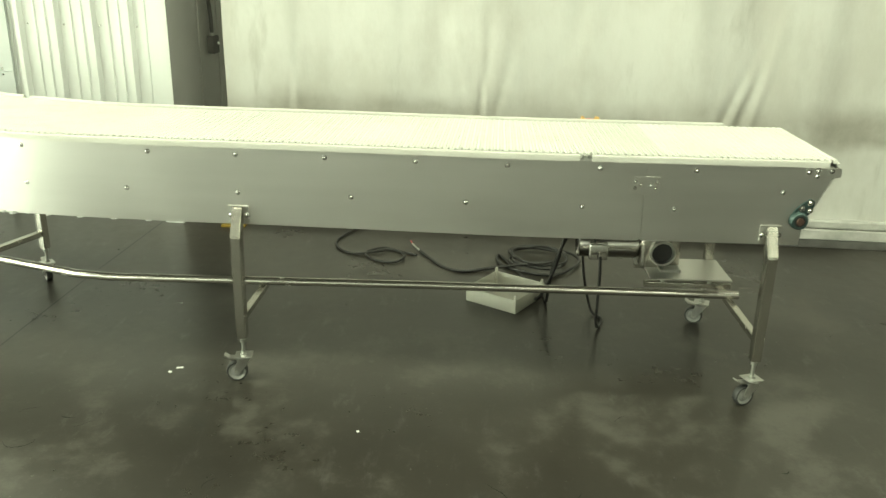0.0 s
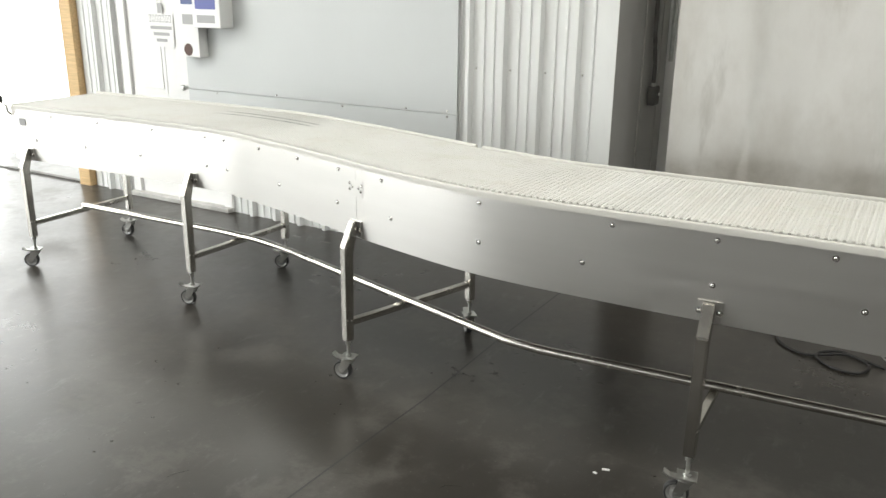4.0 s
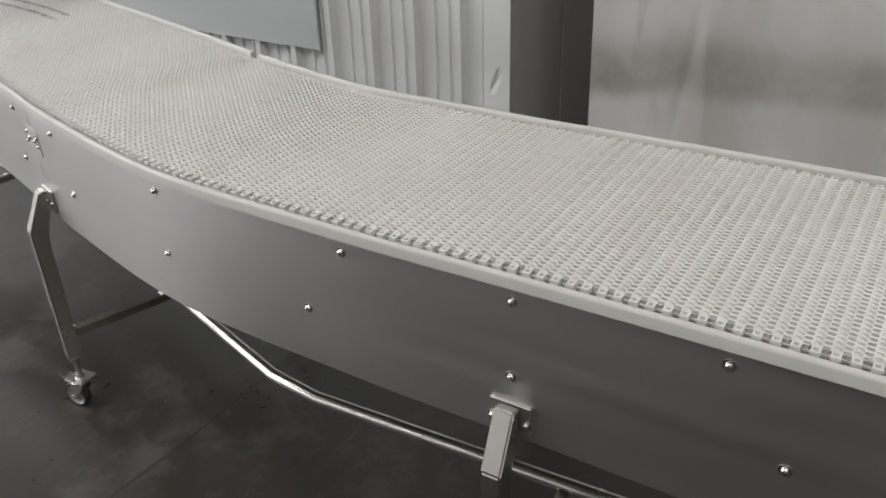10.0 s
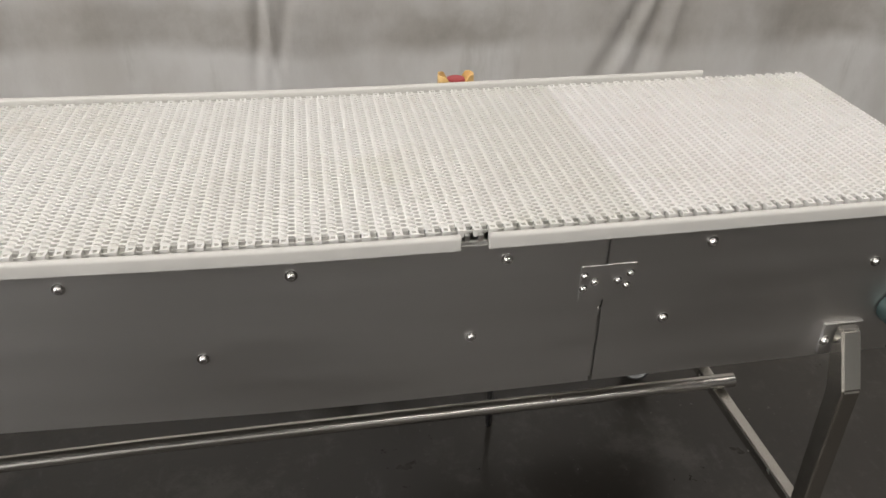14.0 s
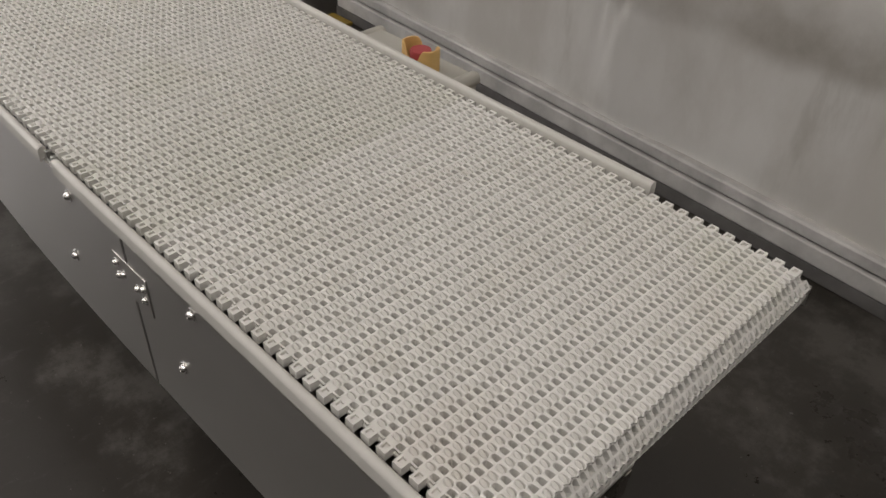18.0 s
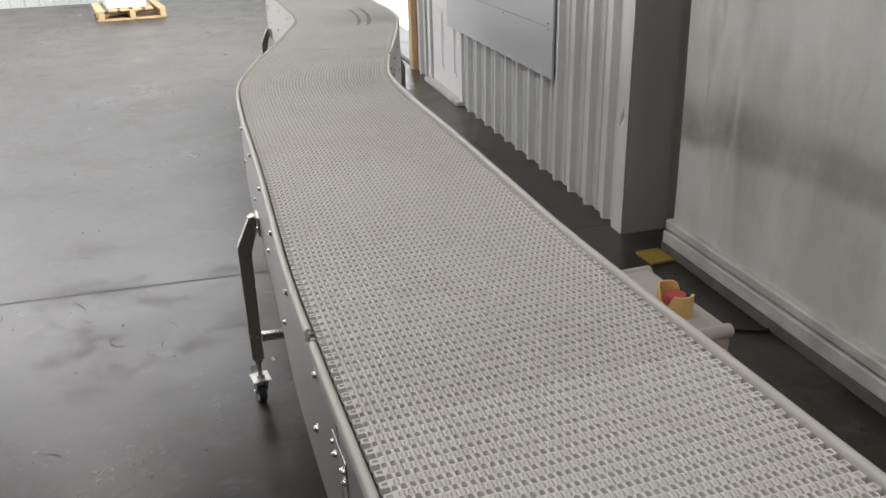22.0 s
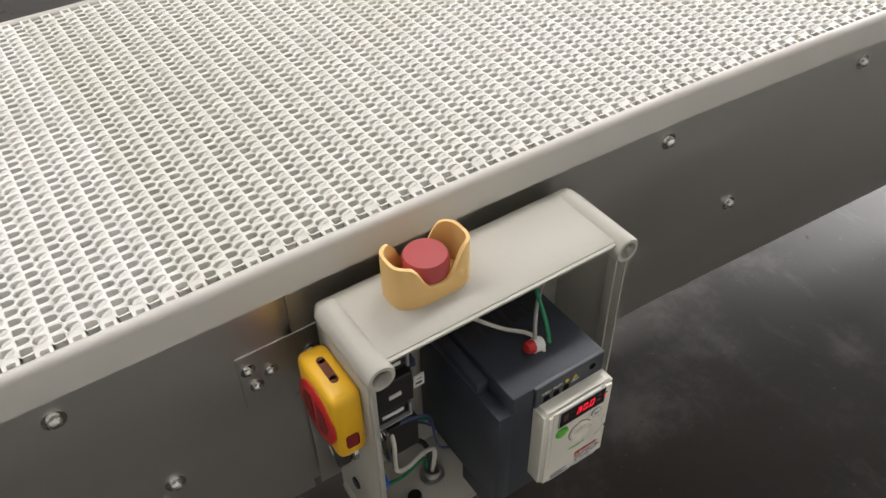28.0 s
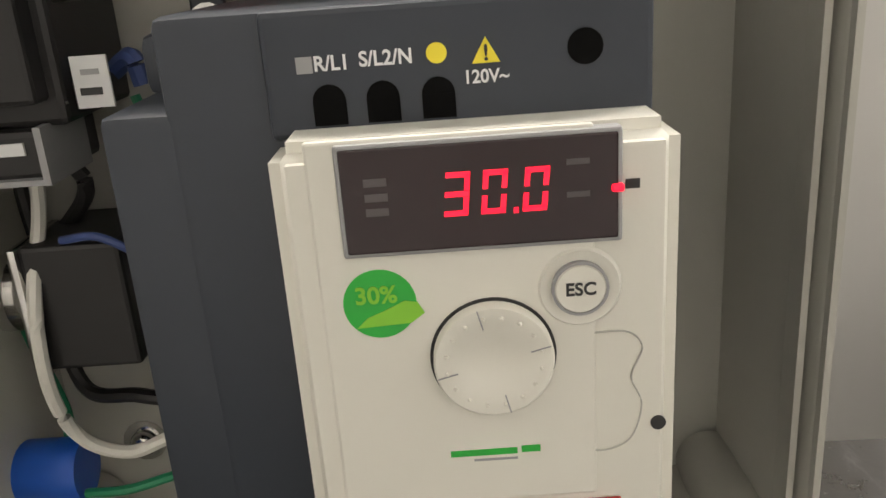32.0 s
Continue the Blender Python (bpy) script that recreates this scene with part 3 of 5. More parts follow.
def on_line(s, across, z):
    p = along(s, across, z)
    return Matrix.Translation(p) @ Matrix.Rotation(heading(s), 4, "Z")


def sweep(profile, s0, s1, step=0.03, bm=None):
    """A closed outline of (across, z) run along the line."""
    bm = bm or bmesh.new()
    n = max(2, int((s1 - s0) / step))
    rings = [[bm.verts.new(along(s0 + (s1 - s0) * k / n, a, z)) for a, z in profile] for k in range(n + 1)]
    for r, q in zip(rings, rings[1:]):
        for j in range(len(profile)):
            i = (j + 1) % len(profile)
            bm.faces.new((r[j], r[i], q[i], q[j]))
    bm.faces.new(rings[0])
    bm.faces.new(rings[-1][::-1])
    return bm


ZB, ZT, BELT_Z = 0.566, 0.832, 0.851
conveyor = base("conveyor", Matrix.Identity(4), "long S-curved stainless conveyor with a white modular plastic belt on casters", "conveyor")
S_SP1, S_SP2 = s_of(0.153), s_of(-2.50)
for side, (a0, a1) in (("front", (0.0, 0.003)), ("back", (WIDTH - 0.003, WIDTH))):
    # motor end plate with its slanted nose
    ol = [(0.151, ZB), (0.668, ZB), (0.672, 0.64), (0.742, 0.80), (0.740, ZT), (0.151, ZT)]
    part("side_plate", prism(ol, 0.003, m=Matrix.Translation((0, a0, 0))), M_STEEL, conveyor, "brushed stainless end plate with a slanted nose")
    part("side_plate", sweep([(a0, ZB), (a1, ZB), (a1, ZT), (a0, ZT)], S_SP1 + 0.0085, S_SP2 - 0.001), M_STEEL, conveyor, "long brushed stainless side plate", True)
    part("side_plate", sweep([(a0, ZB), (a1, ZB), (a1, ZT), (a0, ZT)], S_SP2 + 0.001, LENGTH), M_STEEL, conveyor, "curved brushed stainless side plate", True)
part("cross_pan", sweep([(0.003, 0.70), (WIDTH - 0.003, 0.70), (WIDTH - 0.003, 0.704), (0.003, 0.704)], 0.10, LENGTH - 0.05), M_STEEL, conveyor, "slider bed under the belt")
# rounded white wear strips along both edges
def strip_profile(c, zc):
    w, pts = 0.0062, []
    for k in range(9):
        an = math.pi * k / 8
        pts.append((c + w * math.cos(an), zc + w * math.sin(an)))
    return [(c + w, 0.828), *pts, (c - w, 0.828)]


S_GAP = s_of(-0.047)
for c, zc, cuts in ((0.003, 0.8436, [(0.035, S_GAP - 0.020), (S_GAP + 0.020, LENGTH - 0.02)]), (WIDTH - 0.003, 0.8550, [(s_of(0.540), s_of(-2.37)), (s_of(-2.415), LENGTH - 0.02)])):
    for s0, s1 in cuts:
        part("wear_strip", sweep(strip_profile(c, zc), s0, s1), M_STRIP, conveyor, "rounded white plastic edge strip", True)
clip = box(-0.0185, 0.0185, -0.003, 0.005, 0.830, 0.837, 0.001)
for cx_ in (-0.010, 0.009):
    box(cx_ - 0.0035, cx_ + 0.0035, -0.003, 0.004, 0.837, 0.8475, 0.001, bm=clip)
part("strip_clip", clip, M_ZINC, conveyor, "bare steel clip with two prongs in the gap of the edge strip", m=on_line(S_GAP, 0.006, 0))

# belt modules: one shared mesh a row
PITCH, COLS, HALF = 0.0219, 46, 0.2615
POCKET = 0.0135
INNER = HALF - 0.0100
bm = bmesh.new()
cw = 2 * INNER / COLS


def ring(pts, z):
    return [bm.verts.new((v, u, z_)) for (u, v), z_ in zip(pts, z if isinstance(z, list) else [z] * len(pts))]


def band(a, b):
    for j in range(len(a)):
        i = (j + 1) % len(a)
        bm.faces.new((a[j], a[i], b[i], b[j]))


def mirrored(right):
    """Twelve points of an outline from the seven of its right half."""
    return right + [(-x, y) for x, y in right[-2:0:-1]]


# outlines in shares of a column and of a pitch, from the -y tip round to the +y tip
HEX = mirrored([(0, -0.32), (0.25, -0.25), (0.5, -0.18), (0.5, 0.05), (0.5, 0.18), (0.25, 0.25), (0, 0.32)])
ARCH = mirrored([(0, -0.245), (0.17, -0.225), (0.28, -0.165), (0.32, -0.03), (0.32, 0.165), (0.20, 0.18), (0, 0.18)])
PIT = mirrored([(0, -0.25), (0.19, -0.225), (0.30, -0.17), (0.37, 0.0), (0.335, 0.16), (0.19, 0.235), (0, 0.268)])
SLOT = mirrored([(0, -0.23), (0.16, -0.20), (0.275, -0.15), (0.335, 0.0), (0.30, 0.14), (0.17, 0.21), (0, 0.24)])
KNOB = mirrored([(0, -0.22), (0.15, -0.19), (0.25, -0.14), (0.265, 0.02), (0.225, 0.105), (0.125, 0.155), (0, 0.172)])
CROWN = mirrored([(0, -0.20), (0.09, -0.17), (0.14, -0.12), (0.15, 0.01), (0.12, 0.075), (0.07, 0.105), (0, 0.115)])


def heights(right):
    return right + right[-2:0:-1]


def cell(cx, cv, deep):
    """One cell of the belt: an open pocket with an arched end, or a rounded link end lying in its U-shaped seat."""
    def lay(outline, z):
        return ring([(cx + x * cw, cv + y * PITCH) for x, y in outline], z)

    o = lay(HEX, 0.0)
    if deep:
        t = lay(ARCH, -0.0005)
        f = lay([(x * 0.95, y * 0.95) for x, y in ARCH], -POCKET)
        band(o, t)
        band(t, f)
        bm.faces.new(f)
    else:
        rows = [o, lay(PIT, heights([-0.0001, -0.0002, -0.0004, -0.0005, -0.0006, -0.0006, -0.0006])),
                lay(SLOT, heights([-0.0004, -0.0012, -0.0034, -0.0060, -0.0078, -0.0088, -0.0090])),
                lay(KNOB, heights([-0.0003, -0.0007, -0.0016, -0.0030, -0.0046, -0.0054, -0.0056])),
                lay(CROWN, heights([-0.0001, -0.0002, -0.0006, -0.0018, -0.0028, -0.0034, -0.0036]))]
        for p, q in zip(rows, rows[1:]):
            band(p, q)
        bm.faces.new(rows[-1])


for k in range(COLS):
    cell(-INNER + cw * (k + 0.5), -PITCH / 4, True)
    if k < COLS - 1:
        cell(-INNER + cw * (k + 1), PITCH / 4, False)
for sgn in (-1, 1):
    # edge: a low bar and, on every other half pitch, a dished block
    w0, w1, top, low = sgn * (INNER - 0.006), sgn * HALF, -0.0004, -0.0110
    wm = sgn * INNER
    box(-PITCH / 2, 0.0, min(w0, wm), max(w0, wm), low, -0.0075, bm=bm)
    v1 = PITCH / 2 + 0.0008
    rim = [(0.0, w0), (v1, w0), (v1, w1), (0.0, w1)]
    dish = [(0.0026, wm), (v1 - 0.0030, wm), (v1 - 0.0030, w1 - sgn * 0.003), (0.0030, w1 - sgn * 0.003)]
    r0, r1 = [bm.verts.new((v, u, low)) for v, u in rim], [bm.verts.new((v, u, top)) for v, u in rim]
    r2, r3 = [bm.verts.new((v, u, top)) for v, u in dish], [bm.verts.new((v, u, -0.004)) for v, u in dish]
    bm.faces.new(r0)
    for p0, p1 in ((r0, r1), (r1, r2), (r2, r3)):
        band(p0, p1)
    bm.faces.new(r3)
bmesh.ops.remove_doubles(bm, verts=bm.verts, dist=0.00002)
belt_mesh = mesh_of("belt_module", bm, M_BELT)
belt = base("belt", Matrix.Identity(4), "", "", "")
belt.parent = conveyor
belt["label"] = "cream white honeycomb modular plastic belt"


def belt_module(m):
    ob = new("belt_module", belt_mesh)
    ob.parent, ob.matrix_basis = belt, m
    return ob


n_rows = int((LENGTH - 0.04) / PITCH)
for k in range(n_rows):
    s = 0.018 + k * PITCH
    belt_module(on_line(s, WIDTH / 2, BELT_Z))
# the belt turns down over the nose and back to the drive sprocket
R = 0.026
for k in range(1, 13):
    an = min(k * PITCH / R, radians(114))
    extra = k * PITCH - R * radians(114)
    x, z = 0.742 + R * math.sin(an), BELT_Z - R + R * math.cos(an)
    if extra > 0:
        x, z = x + extra * math.cos(radians(-114)), z + extra * math.sin(radians(-114))
    belt_module(Matrix.Translation((x, WIDTH / 2, z)) @ Matrix.Rotation(an, 4, "Y"))
for k in range(1, 7):
    an = min(k * PITCH / R, radians(120))
    p = along(LENGTH - 0.02, WIDTH / 2, 0)
    belt_module(Matrix.Translation((p.x - 0.0 - R * math.sin(an), p.y, BELT_Z - R + R * math.cos(an))) @ Matrix.Rotation(-an, 4, "Y"))

# bolts
bm = lathe([(0.0001, 0.0075), (0.003, 0.0075), (0.0045, 0.0068), (0.0062, 0.0045), (0.0065, 0.0), (0.0, 0.0)], 12)
box(-0.003, 0.003, -0.0006, 0.0006, 0.0072, 0.0079, bm=bm)
lathe([(0.0105, 0.0), (0.0105, 0.0013), (0.006, 0.0013)], 14, bm=bm)
bolt_mesh = mesh_of("bolt", bm, M_CHROME, True)


def bolt(parent, m, k=1.0):
    ob = new("bolt", bolt_mesh)
    ob.parent, ob.matrix_basis = parent, m @ Matrix.Scale(k, 4)
    return ob


OUT_F = Matrix.Rotation(radians(90), 4, "X")
OUT_B = Matrix.Rotation(radians(-90), 4, "X")
UP_X = [0.308, 0.0, -0.297, -0.594, -0.894, -1.191, -1.488, -1.931, -2.363, -2.599, -2.850, -3.11, -3.361, -3.49, -3.83, -4.20, -4.53]
LO_X = [0.252, -0.047, -0.428, -0.808, -1.191, -1.572, -1.930, -2.317, -2.610, -2.979, -3.351, -3.49, -3.92, -4.30, -4.66]
for xs, z in ((UP_X, 0.807), (LO_X, 0.677)):
    for x in xs:
        bolt(conveyor, on_line(s_of(x), -0.0002, z) @ OUT_F, 0.85)
        xb = x + (0.02 if x < -2 else 0.015)
        bolt(conveyor, on_line(s_of(xb), WIDTH + 0.0002, z) @ OUT_B, 0.85)
for x, z in ((0.592, 0.744), (0.663, 0.813), (0.691, 0.819), (0.690, 0.801), (0.735, 0.818)):
    bolt(conveyor, at(x, -0.0002 if z < 0.79 else -0.0026, z, OUT_F), 0.8)
    bolt(conveyor, at(x, WIDTH + (0.0002 if z < 0.79 else 0.0026), z, OUT_B), 0.8)

for yb in (-0.0025, WIDTH):
    part("nose_bracket", box(0.655, 0.766, yb, yb + 0.0025, 0.797, 0.827, 0.0008), M_STEEL, conveyor, "thin bracket reaching past the plate's nose")

# splice plates
for y0 in (0.0055, WIDTH - 0.0070):
    part("joint_backing", box(0.120, 0.180, y0, y0 + 0.0015, ZB + 0.004, ZT - 0.004), M_STEEL, conveyor, "steel backing behind the open plate joint")
for s in (S_SP1, S_SP2):
    for across, o, rot in ((-0.0035, -0.0035, OUT_F), (WIDTH + 0.0035, WIDTH + 0.0035, OUT_B)):
        sg = -1 if across < 0 else 1
        m = on_line(s, 0, 0)
        pl = part("splice_plate", box(-0.042, 0.042, min(0, sg * 0.0014), max(0, sg * 0.0014), 0.722, 0.783, 0.0006), M_STEEL, conveyor, "small stainless splice plate over the joint", m=on_line(s, 0.0 if sg < 0 else WIDTH, 0))
        for x, z in ((-0.036, 0.767), (0.034, 0.766), (-0.02, 0.756), (0.016, 0.755), (-0.036, 0.745), (0.03, 0.745)):
            bolt(pl, Matrix.Translation((x, sg * 0.0014, z)) @ rot, 0.62)

# drive bearing and shaft
for yb, rot in ((-0.002, OUT_F), (WIDTH + 0.002, OUT_B)):
    fb = base("flange_bearing", at(0.652, yb, 0.654, rot), "", "")
    fb.parent = conveyor
    fb["label"] = "dark green flange bearing with a rusty shaft end"
    cs = -1 if yb > 0.1 else 1
    fl = bmesh.new()
    lathe([(0.029, 0), (0.0295, 0.008), (0.0285, 0.020), (0.024, 0.026), (0.0185, 0.026), (0.0175, 0.018), (0.0, 0.018)], 30, bm=fl)
    part("housing", fl, M_BEARING, fb, "dark green bearing housing", True)
    outline = [(-0.024, cs * 0.012), (0.004, cs * -0.010), (0.030, cs * 0.020), (0.044, cs * 0.050), (0.042, cs * 0.066), (0.030, cs * 0.072), (0.008, cs * 0.056), (-0.012, cs * 0.036)]
    ft = prism([(x, z) for x, z in (outline if cs > 0 else outline[::-1])], 0.008, m=Matrix(((1, 0, 0, 0), (0, 0, 1, 0), (0, 1, 0, 0), (0, 0, 0, 1))))
    bmesh.ops.recalc_face_normals(ft, faces=ft.faces)
    part("foot", ft, M_BEARING, fb, "cast bearing foot")
    part("seal", lathe([(0.0185, 0.018), (0.0185, 0.0255), (0.0125, 0.0255), (0.0125, 0.018)], 24), M_CABLE, fb, "black seal ring", True)
    for ex, ez in ((0.006, 0.040), (0.030, 0.060), (0.032, 0.034)):
        bolt(fb, Matrix.Translation((ex, cs * ez, 0.008)), 0.95)
    shaft = cyl(0.0125, 0.028, 20, bev=0.001)
    part("shaft", shaft, M_RUST, fb, "rusty brown shaft end", True)

# legs with casters
def leg_side(parent, sgn, z_top=0.615):
    """One square-tube leg: lug on the plate, slanted neck, upright, threaded stem and caster. Local y points away from the plate."""
    w = 0.0170
    zb, zn, off = 0.165, 0.540, 0.052
    part("mounting_lug", box(-0.034, 0.034, 0.0, 0.006, 0.575, 0.632, 0.001), M_STEEL, parent, "bolted stainless lug", m=Matrix.Identity(4))
    for bx in (-0.028, 0.028):
        bolt(parent, Matrix.Translation((bx, 0.006, 0.60)) @ OUT_B, 0.9)
    neck = bmesh.new()
    prof = [(0.008, 0.632), (0.008, 0.588), (off - w, zn - 0.022), (off - w, zb), (off + w, zb), (off + w, zn), (0.026, 0.632)]
    a = [neck.verts.new((-w, y, z)) for y, z in prof]
    b = [neck.verts.new((w, y, z)) for y, z in prof]
    neck.faces.new(a)
    neck.faces.new(b[::-1])
    for k in range(len(a)):
        j = (k + 1) % len(a)
        neck.faces.new((a[k], b[k], b[j], a[j]))
    bmesh.ops.bevel(neck, geom=list(neck.edges), offset=0.0035, segments=2, affect="EDGES")
    part("upright", neck, M_TUBE, parent, "square stainless tube leg with a slanted neck")
    part("threaded_stem", lathe([(0, 0.105), (0.0065, 0.105), (0.0065, 0.15), (0.011, 0.15), (0.011, 0.160), (0.008, 0.160), (0.008, 0.172), (0, 0.172)], 12, m=Matrix.Translation((0, off, 0))), M_ZINC, parent, "threaded levelling stem", True)
    return off


def caster(parent, m):
    c = base("caster", m, "", "")
    c.parent = parent
    c["label"] = "braked zinc swivel caster"
    R_, wv = 0.0375, 0.012
    tilt = Matrix.Translation((0.026, 0, R_)) @ Matrix.Rotation(radians(90), 4, "X")
    wh = part("wheel", lathe([(0.030, -wv), (0.035, -wv), (R_, -wv * 0.6), (R_, wv * 0.6), (0.035, wv), (0.030, wv)], 28, m=tilt), M_WHEEL, c, "dark grey rubber tread", True)
    part("hub", lathe([(0, -0.010), (0.012, -0.011), (0.022, -0.006), (0.030, -wv * 0.95), (0.030, wv * 0.95), (0.022, 0.006), (0.012, 0.011), (0, 0.010)], 24, m=tilt), M_HUB, c, "light hub", True)
    fk = bmesh.new()
    for s in (-1, 1):
        pts = [(-0.018, 0.083), (0.022, 0.083), (0.036, 0.045), (0.034, 0.030), (0.020, 0.029), (-0.006, 0.060)]
        prism(pts, 0.003, bm=fk, m=Matrix.Translation((0, s * 0.017 - 0.0015, 0)))
    box(-0.02, 0.024, -0.0185, 0.0185, 0.081, 0.085, bm=fk)
    part("fork", fk, M_ZINC, c, "pressed zinc fork")
    part("swivel_head", lathe([(0, 0.084), (0.024, 0.084), (0.026, 0.090), (0.020, 0.096), (0.012, 0.100), (0.012, 0.108), (0, 0.108)], 20), M_ZINC, c, "swivel bearing head", True)
    part("top_plate", box(-0.030, 0.030, -0.028, 0.028, 0.0955, 0.099, 0.001), M_ZINC, c, "square top plate")
    br = bmesh.new()
    prism([(0.020, 0.084), (0.052, 0.088), (0.068, 0.100), (0.066, 0.104), (0.050, 0.093), (0.020, 0.090)], 0.026, bm=br, m=Matrix.Translation((0, -0.013, 0)))
    part("brake_pedal", br, M_ZINC, c, "zinc brake pedal")
    part("axle", cyl(0.005, 0.044, 10, m=Matrix.Translation((0.026, 0.022, R_)) @ Matrix.Rotation(radians(90), 4, "X")), M_ZINC, c, "axle bolt")
    return c


LEGS = [(0.570, 20, 160), (-1.190, 10, 200), (-2.50, 25, 150), (-3.59, 15, 205), (-4.72, 30, 190)]
for k, (x, yaw_f, yaw_b) in enumerate(LEGS):
    s = s_of(x)
    st = base("support_stand", on_line(s, 0, 0), "", "")
    st.parent = conveyor
    st["label"] = "stainless H-shaped support stand"
    off = 0.052
    # front and back leg with local y away from the plates
    pair = (("front", Matrix.Translation((0, 0, 0)) @ Matrix.Rotation(radians(180), 4, "Z")), ("back", Matrix.Translation((0, WIDTH, 0))))
    single = k == 1  # this stand has a front leg only
    for nm, m in pair[:1] if single else pair:
        lg = base("leg", on_line(s, 0, 0) @ m, "", "")
        lg.parent = conveyor
        lg["label"] = "square stainless tube leg"
        leg_side(lg, 1)
        caster(conveyor, on_line(s, 0, 0) @ m @ Matrix.Translation((0, off, 0)) @ Matrix.Rotation(radians(yaw_f if nm == "front" else yaw_b), 4, "Z"))
    part("cross_bar", box(-0.0125, 0.0125, -off + 0.02, 0.262 if single else WIDTH + off - 0.02, 0.225, 0.25, 0.003), M_TUBE, st, "square cross bar between the legs")
# long floor tube, bent to follow the curve
tp = [(0.60, 0.278), (-0.6, 0.283), (-1.76, 0.268), (-1.90, 0.290), (-2.5, 0.500), (-3.25, 0.765), (-3.45, 0.815), (-3.7, 0.840), (-4.70, 0.860)]
part("stretcher_tube", tube([(x, y, 0.266) for x, y in tp], 0.0155, 14), M_TUBE, conveyor, "long round stretcher tube bent to follow the belt", True)

# ---- control box on the back plate ----
BX0, BX1, BY0, BY1, BZ0, BZ1 = -0.130, 0.126, 0.566, 0.646, 0.578, 0.832
BOX_AT = Matrix.Translation((0.002, -0.005, -0.012))
cbox = base("control_box", BOX_AT, "open grey plastic control box bolted to the conveyor's side", "control box")


def open_box(w, d, h, t, r=0.006):
    """One hollow tray, open upwards, w by d by h with walls t thick and rounded corners."""
    b = bmesh.new()

    def loop(inset, z):
        pts, rr = [], max(0.0005, r - inset)
        for cx, cy, a0 in ((w - r, d - r, 0), (r, d - r, 90), (r, r, 180), (w - r, r, 270)):
            for k in range(4):
                an = radians(a0 + 30 * k)
                pts.append(b.verts.new((cx + rr * math.cos(an), cy + rr * math.sin(an), z)))
        return pts
    loops = [loop(0.0015, 0), loop(0, 0.002), loop(0, h - 0.001), loop(0.0008, h), loop(t - 0.0006, h), loop(t, h - 0.001), loop(t + 0.0006, t)]
    for p, q in zip(loops, loops[1:]):
        for k in range(len(p)):
            b.faces.new((p[k], p[(k + 1) % len(p)], q[(k + 1) % len(p)], q[k]))
    b.faces.new(loops[0][::-1])
    b.faces.new(loops[-1])
    return b


bm = open_box(BX1 - BX0, BZ1 - BZ0, BY1 - BY0, 0.004)
bmesh.ops.transform(bm, matrix=Matrix(((1, 0, 0, BX0), (0, 0, 1, BY0), (0, 1, 0, BZ0), (0, 0, 0, 1))), verts=bm.verts)
part("shell", bm, M_BOX, cbox, "grey plastic enclosure shell without its cover", True)
bm = bmesh.new()
for a in ((BX0 + 0.0015, BX0 + 0.0035), (BX1 - 0.0035, BX1 - 0.0015)):
    box(a[0], a[1], BY1, BY1 + 0.003, BZ0 + 0.01, BZ1 - 0.01, bm=bm)
    box(a[0] + (0.005 if a[0] < 0 else -0.005), a[1] + (0.005 if a[0] < 0 else -0.005), BY1 - 0.012, BY1 - 0.003, BZ0 + 0.014, BZ1 - 0.014, bm=bm)
for z0 in (BZ0 + 0.0015, BZ1 - 0.0035):
    box(BX0 + 0.01, BX1 - 0.01, BY1, BY1 + 0.003, z0, z0 + 0.002, bm=bm)
part("rim", bm, M_BOX, cbox, "thin double lip round the open front")
for cx, cz in ((BX0 + 0.009, BZ0 + 0.009), (BX1 - 0.009, BZ0 + 0.009), (BX0 + 0.009, BZ1 - 0.009), (BX1 - 0.009, BZ1 - 0.009)):
    m = at(cx, BY0 + 0.006, cz, OUT_B)
    part("screw_column", lathe([(0.0115, 0), (0.0122, 0.01), (0.0122, 0.080), (0.0112, 0.0825), (0.0082, 0.0825), (0.0076, 0.080), (0.0072, 0.05), (0.0, 0.05)], 24, m=m), M_BOX, cbox, "rounded corner column with a screw hole", True)
# contents
def in_box(name, bm, material, label="", smooth=False):
    return part(name, bm, material, cbox, label, smooth)


bm = box(0.074, 0.119, 0.572, 0.6225, 0.741, 0.789, 0.002)
in_box("switch_block", bm, M_CABLE, "black load-break switch block")
in_box("switch_body", box(0.098, 0.1215, 0.571, 0.612, 0.737, 0.797, 0.002), M_CABLE, "black switch body against the side wall")
in_box("switch_face", box(0.078, 0.112, 0.6195, 0.631, 0.748, 0.782, 0.0015), M_CABLE, "raised black switch face")
in_box("switch_lug", box(0.070, 0.0745, 0.590, 0.618, 0.773, 0.785, 0.001), M_CABLE, "black clamp lug")
in_box("switch_lug", box(0.069, 0.0745, 0.592, 0.616, 0.744, 0.752, 0.001), M_CABLE, "black clamp lug")
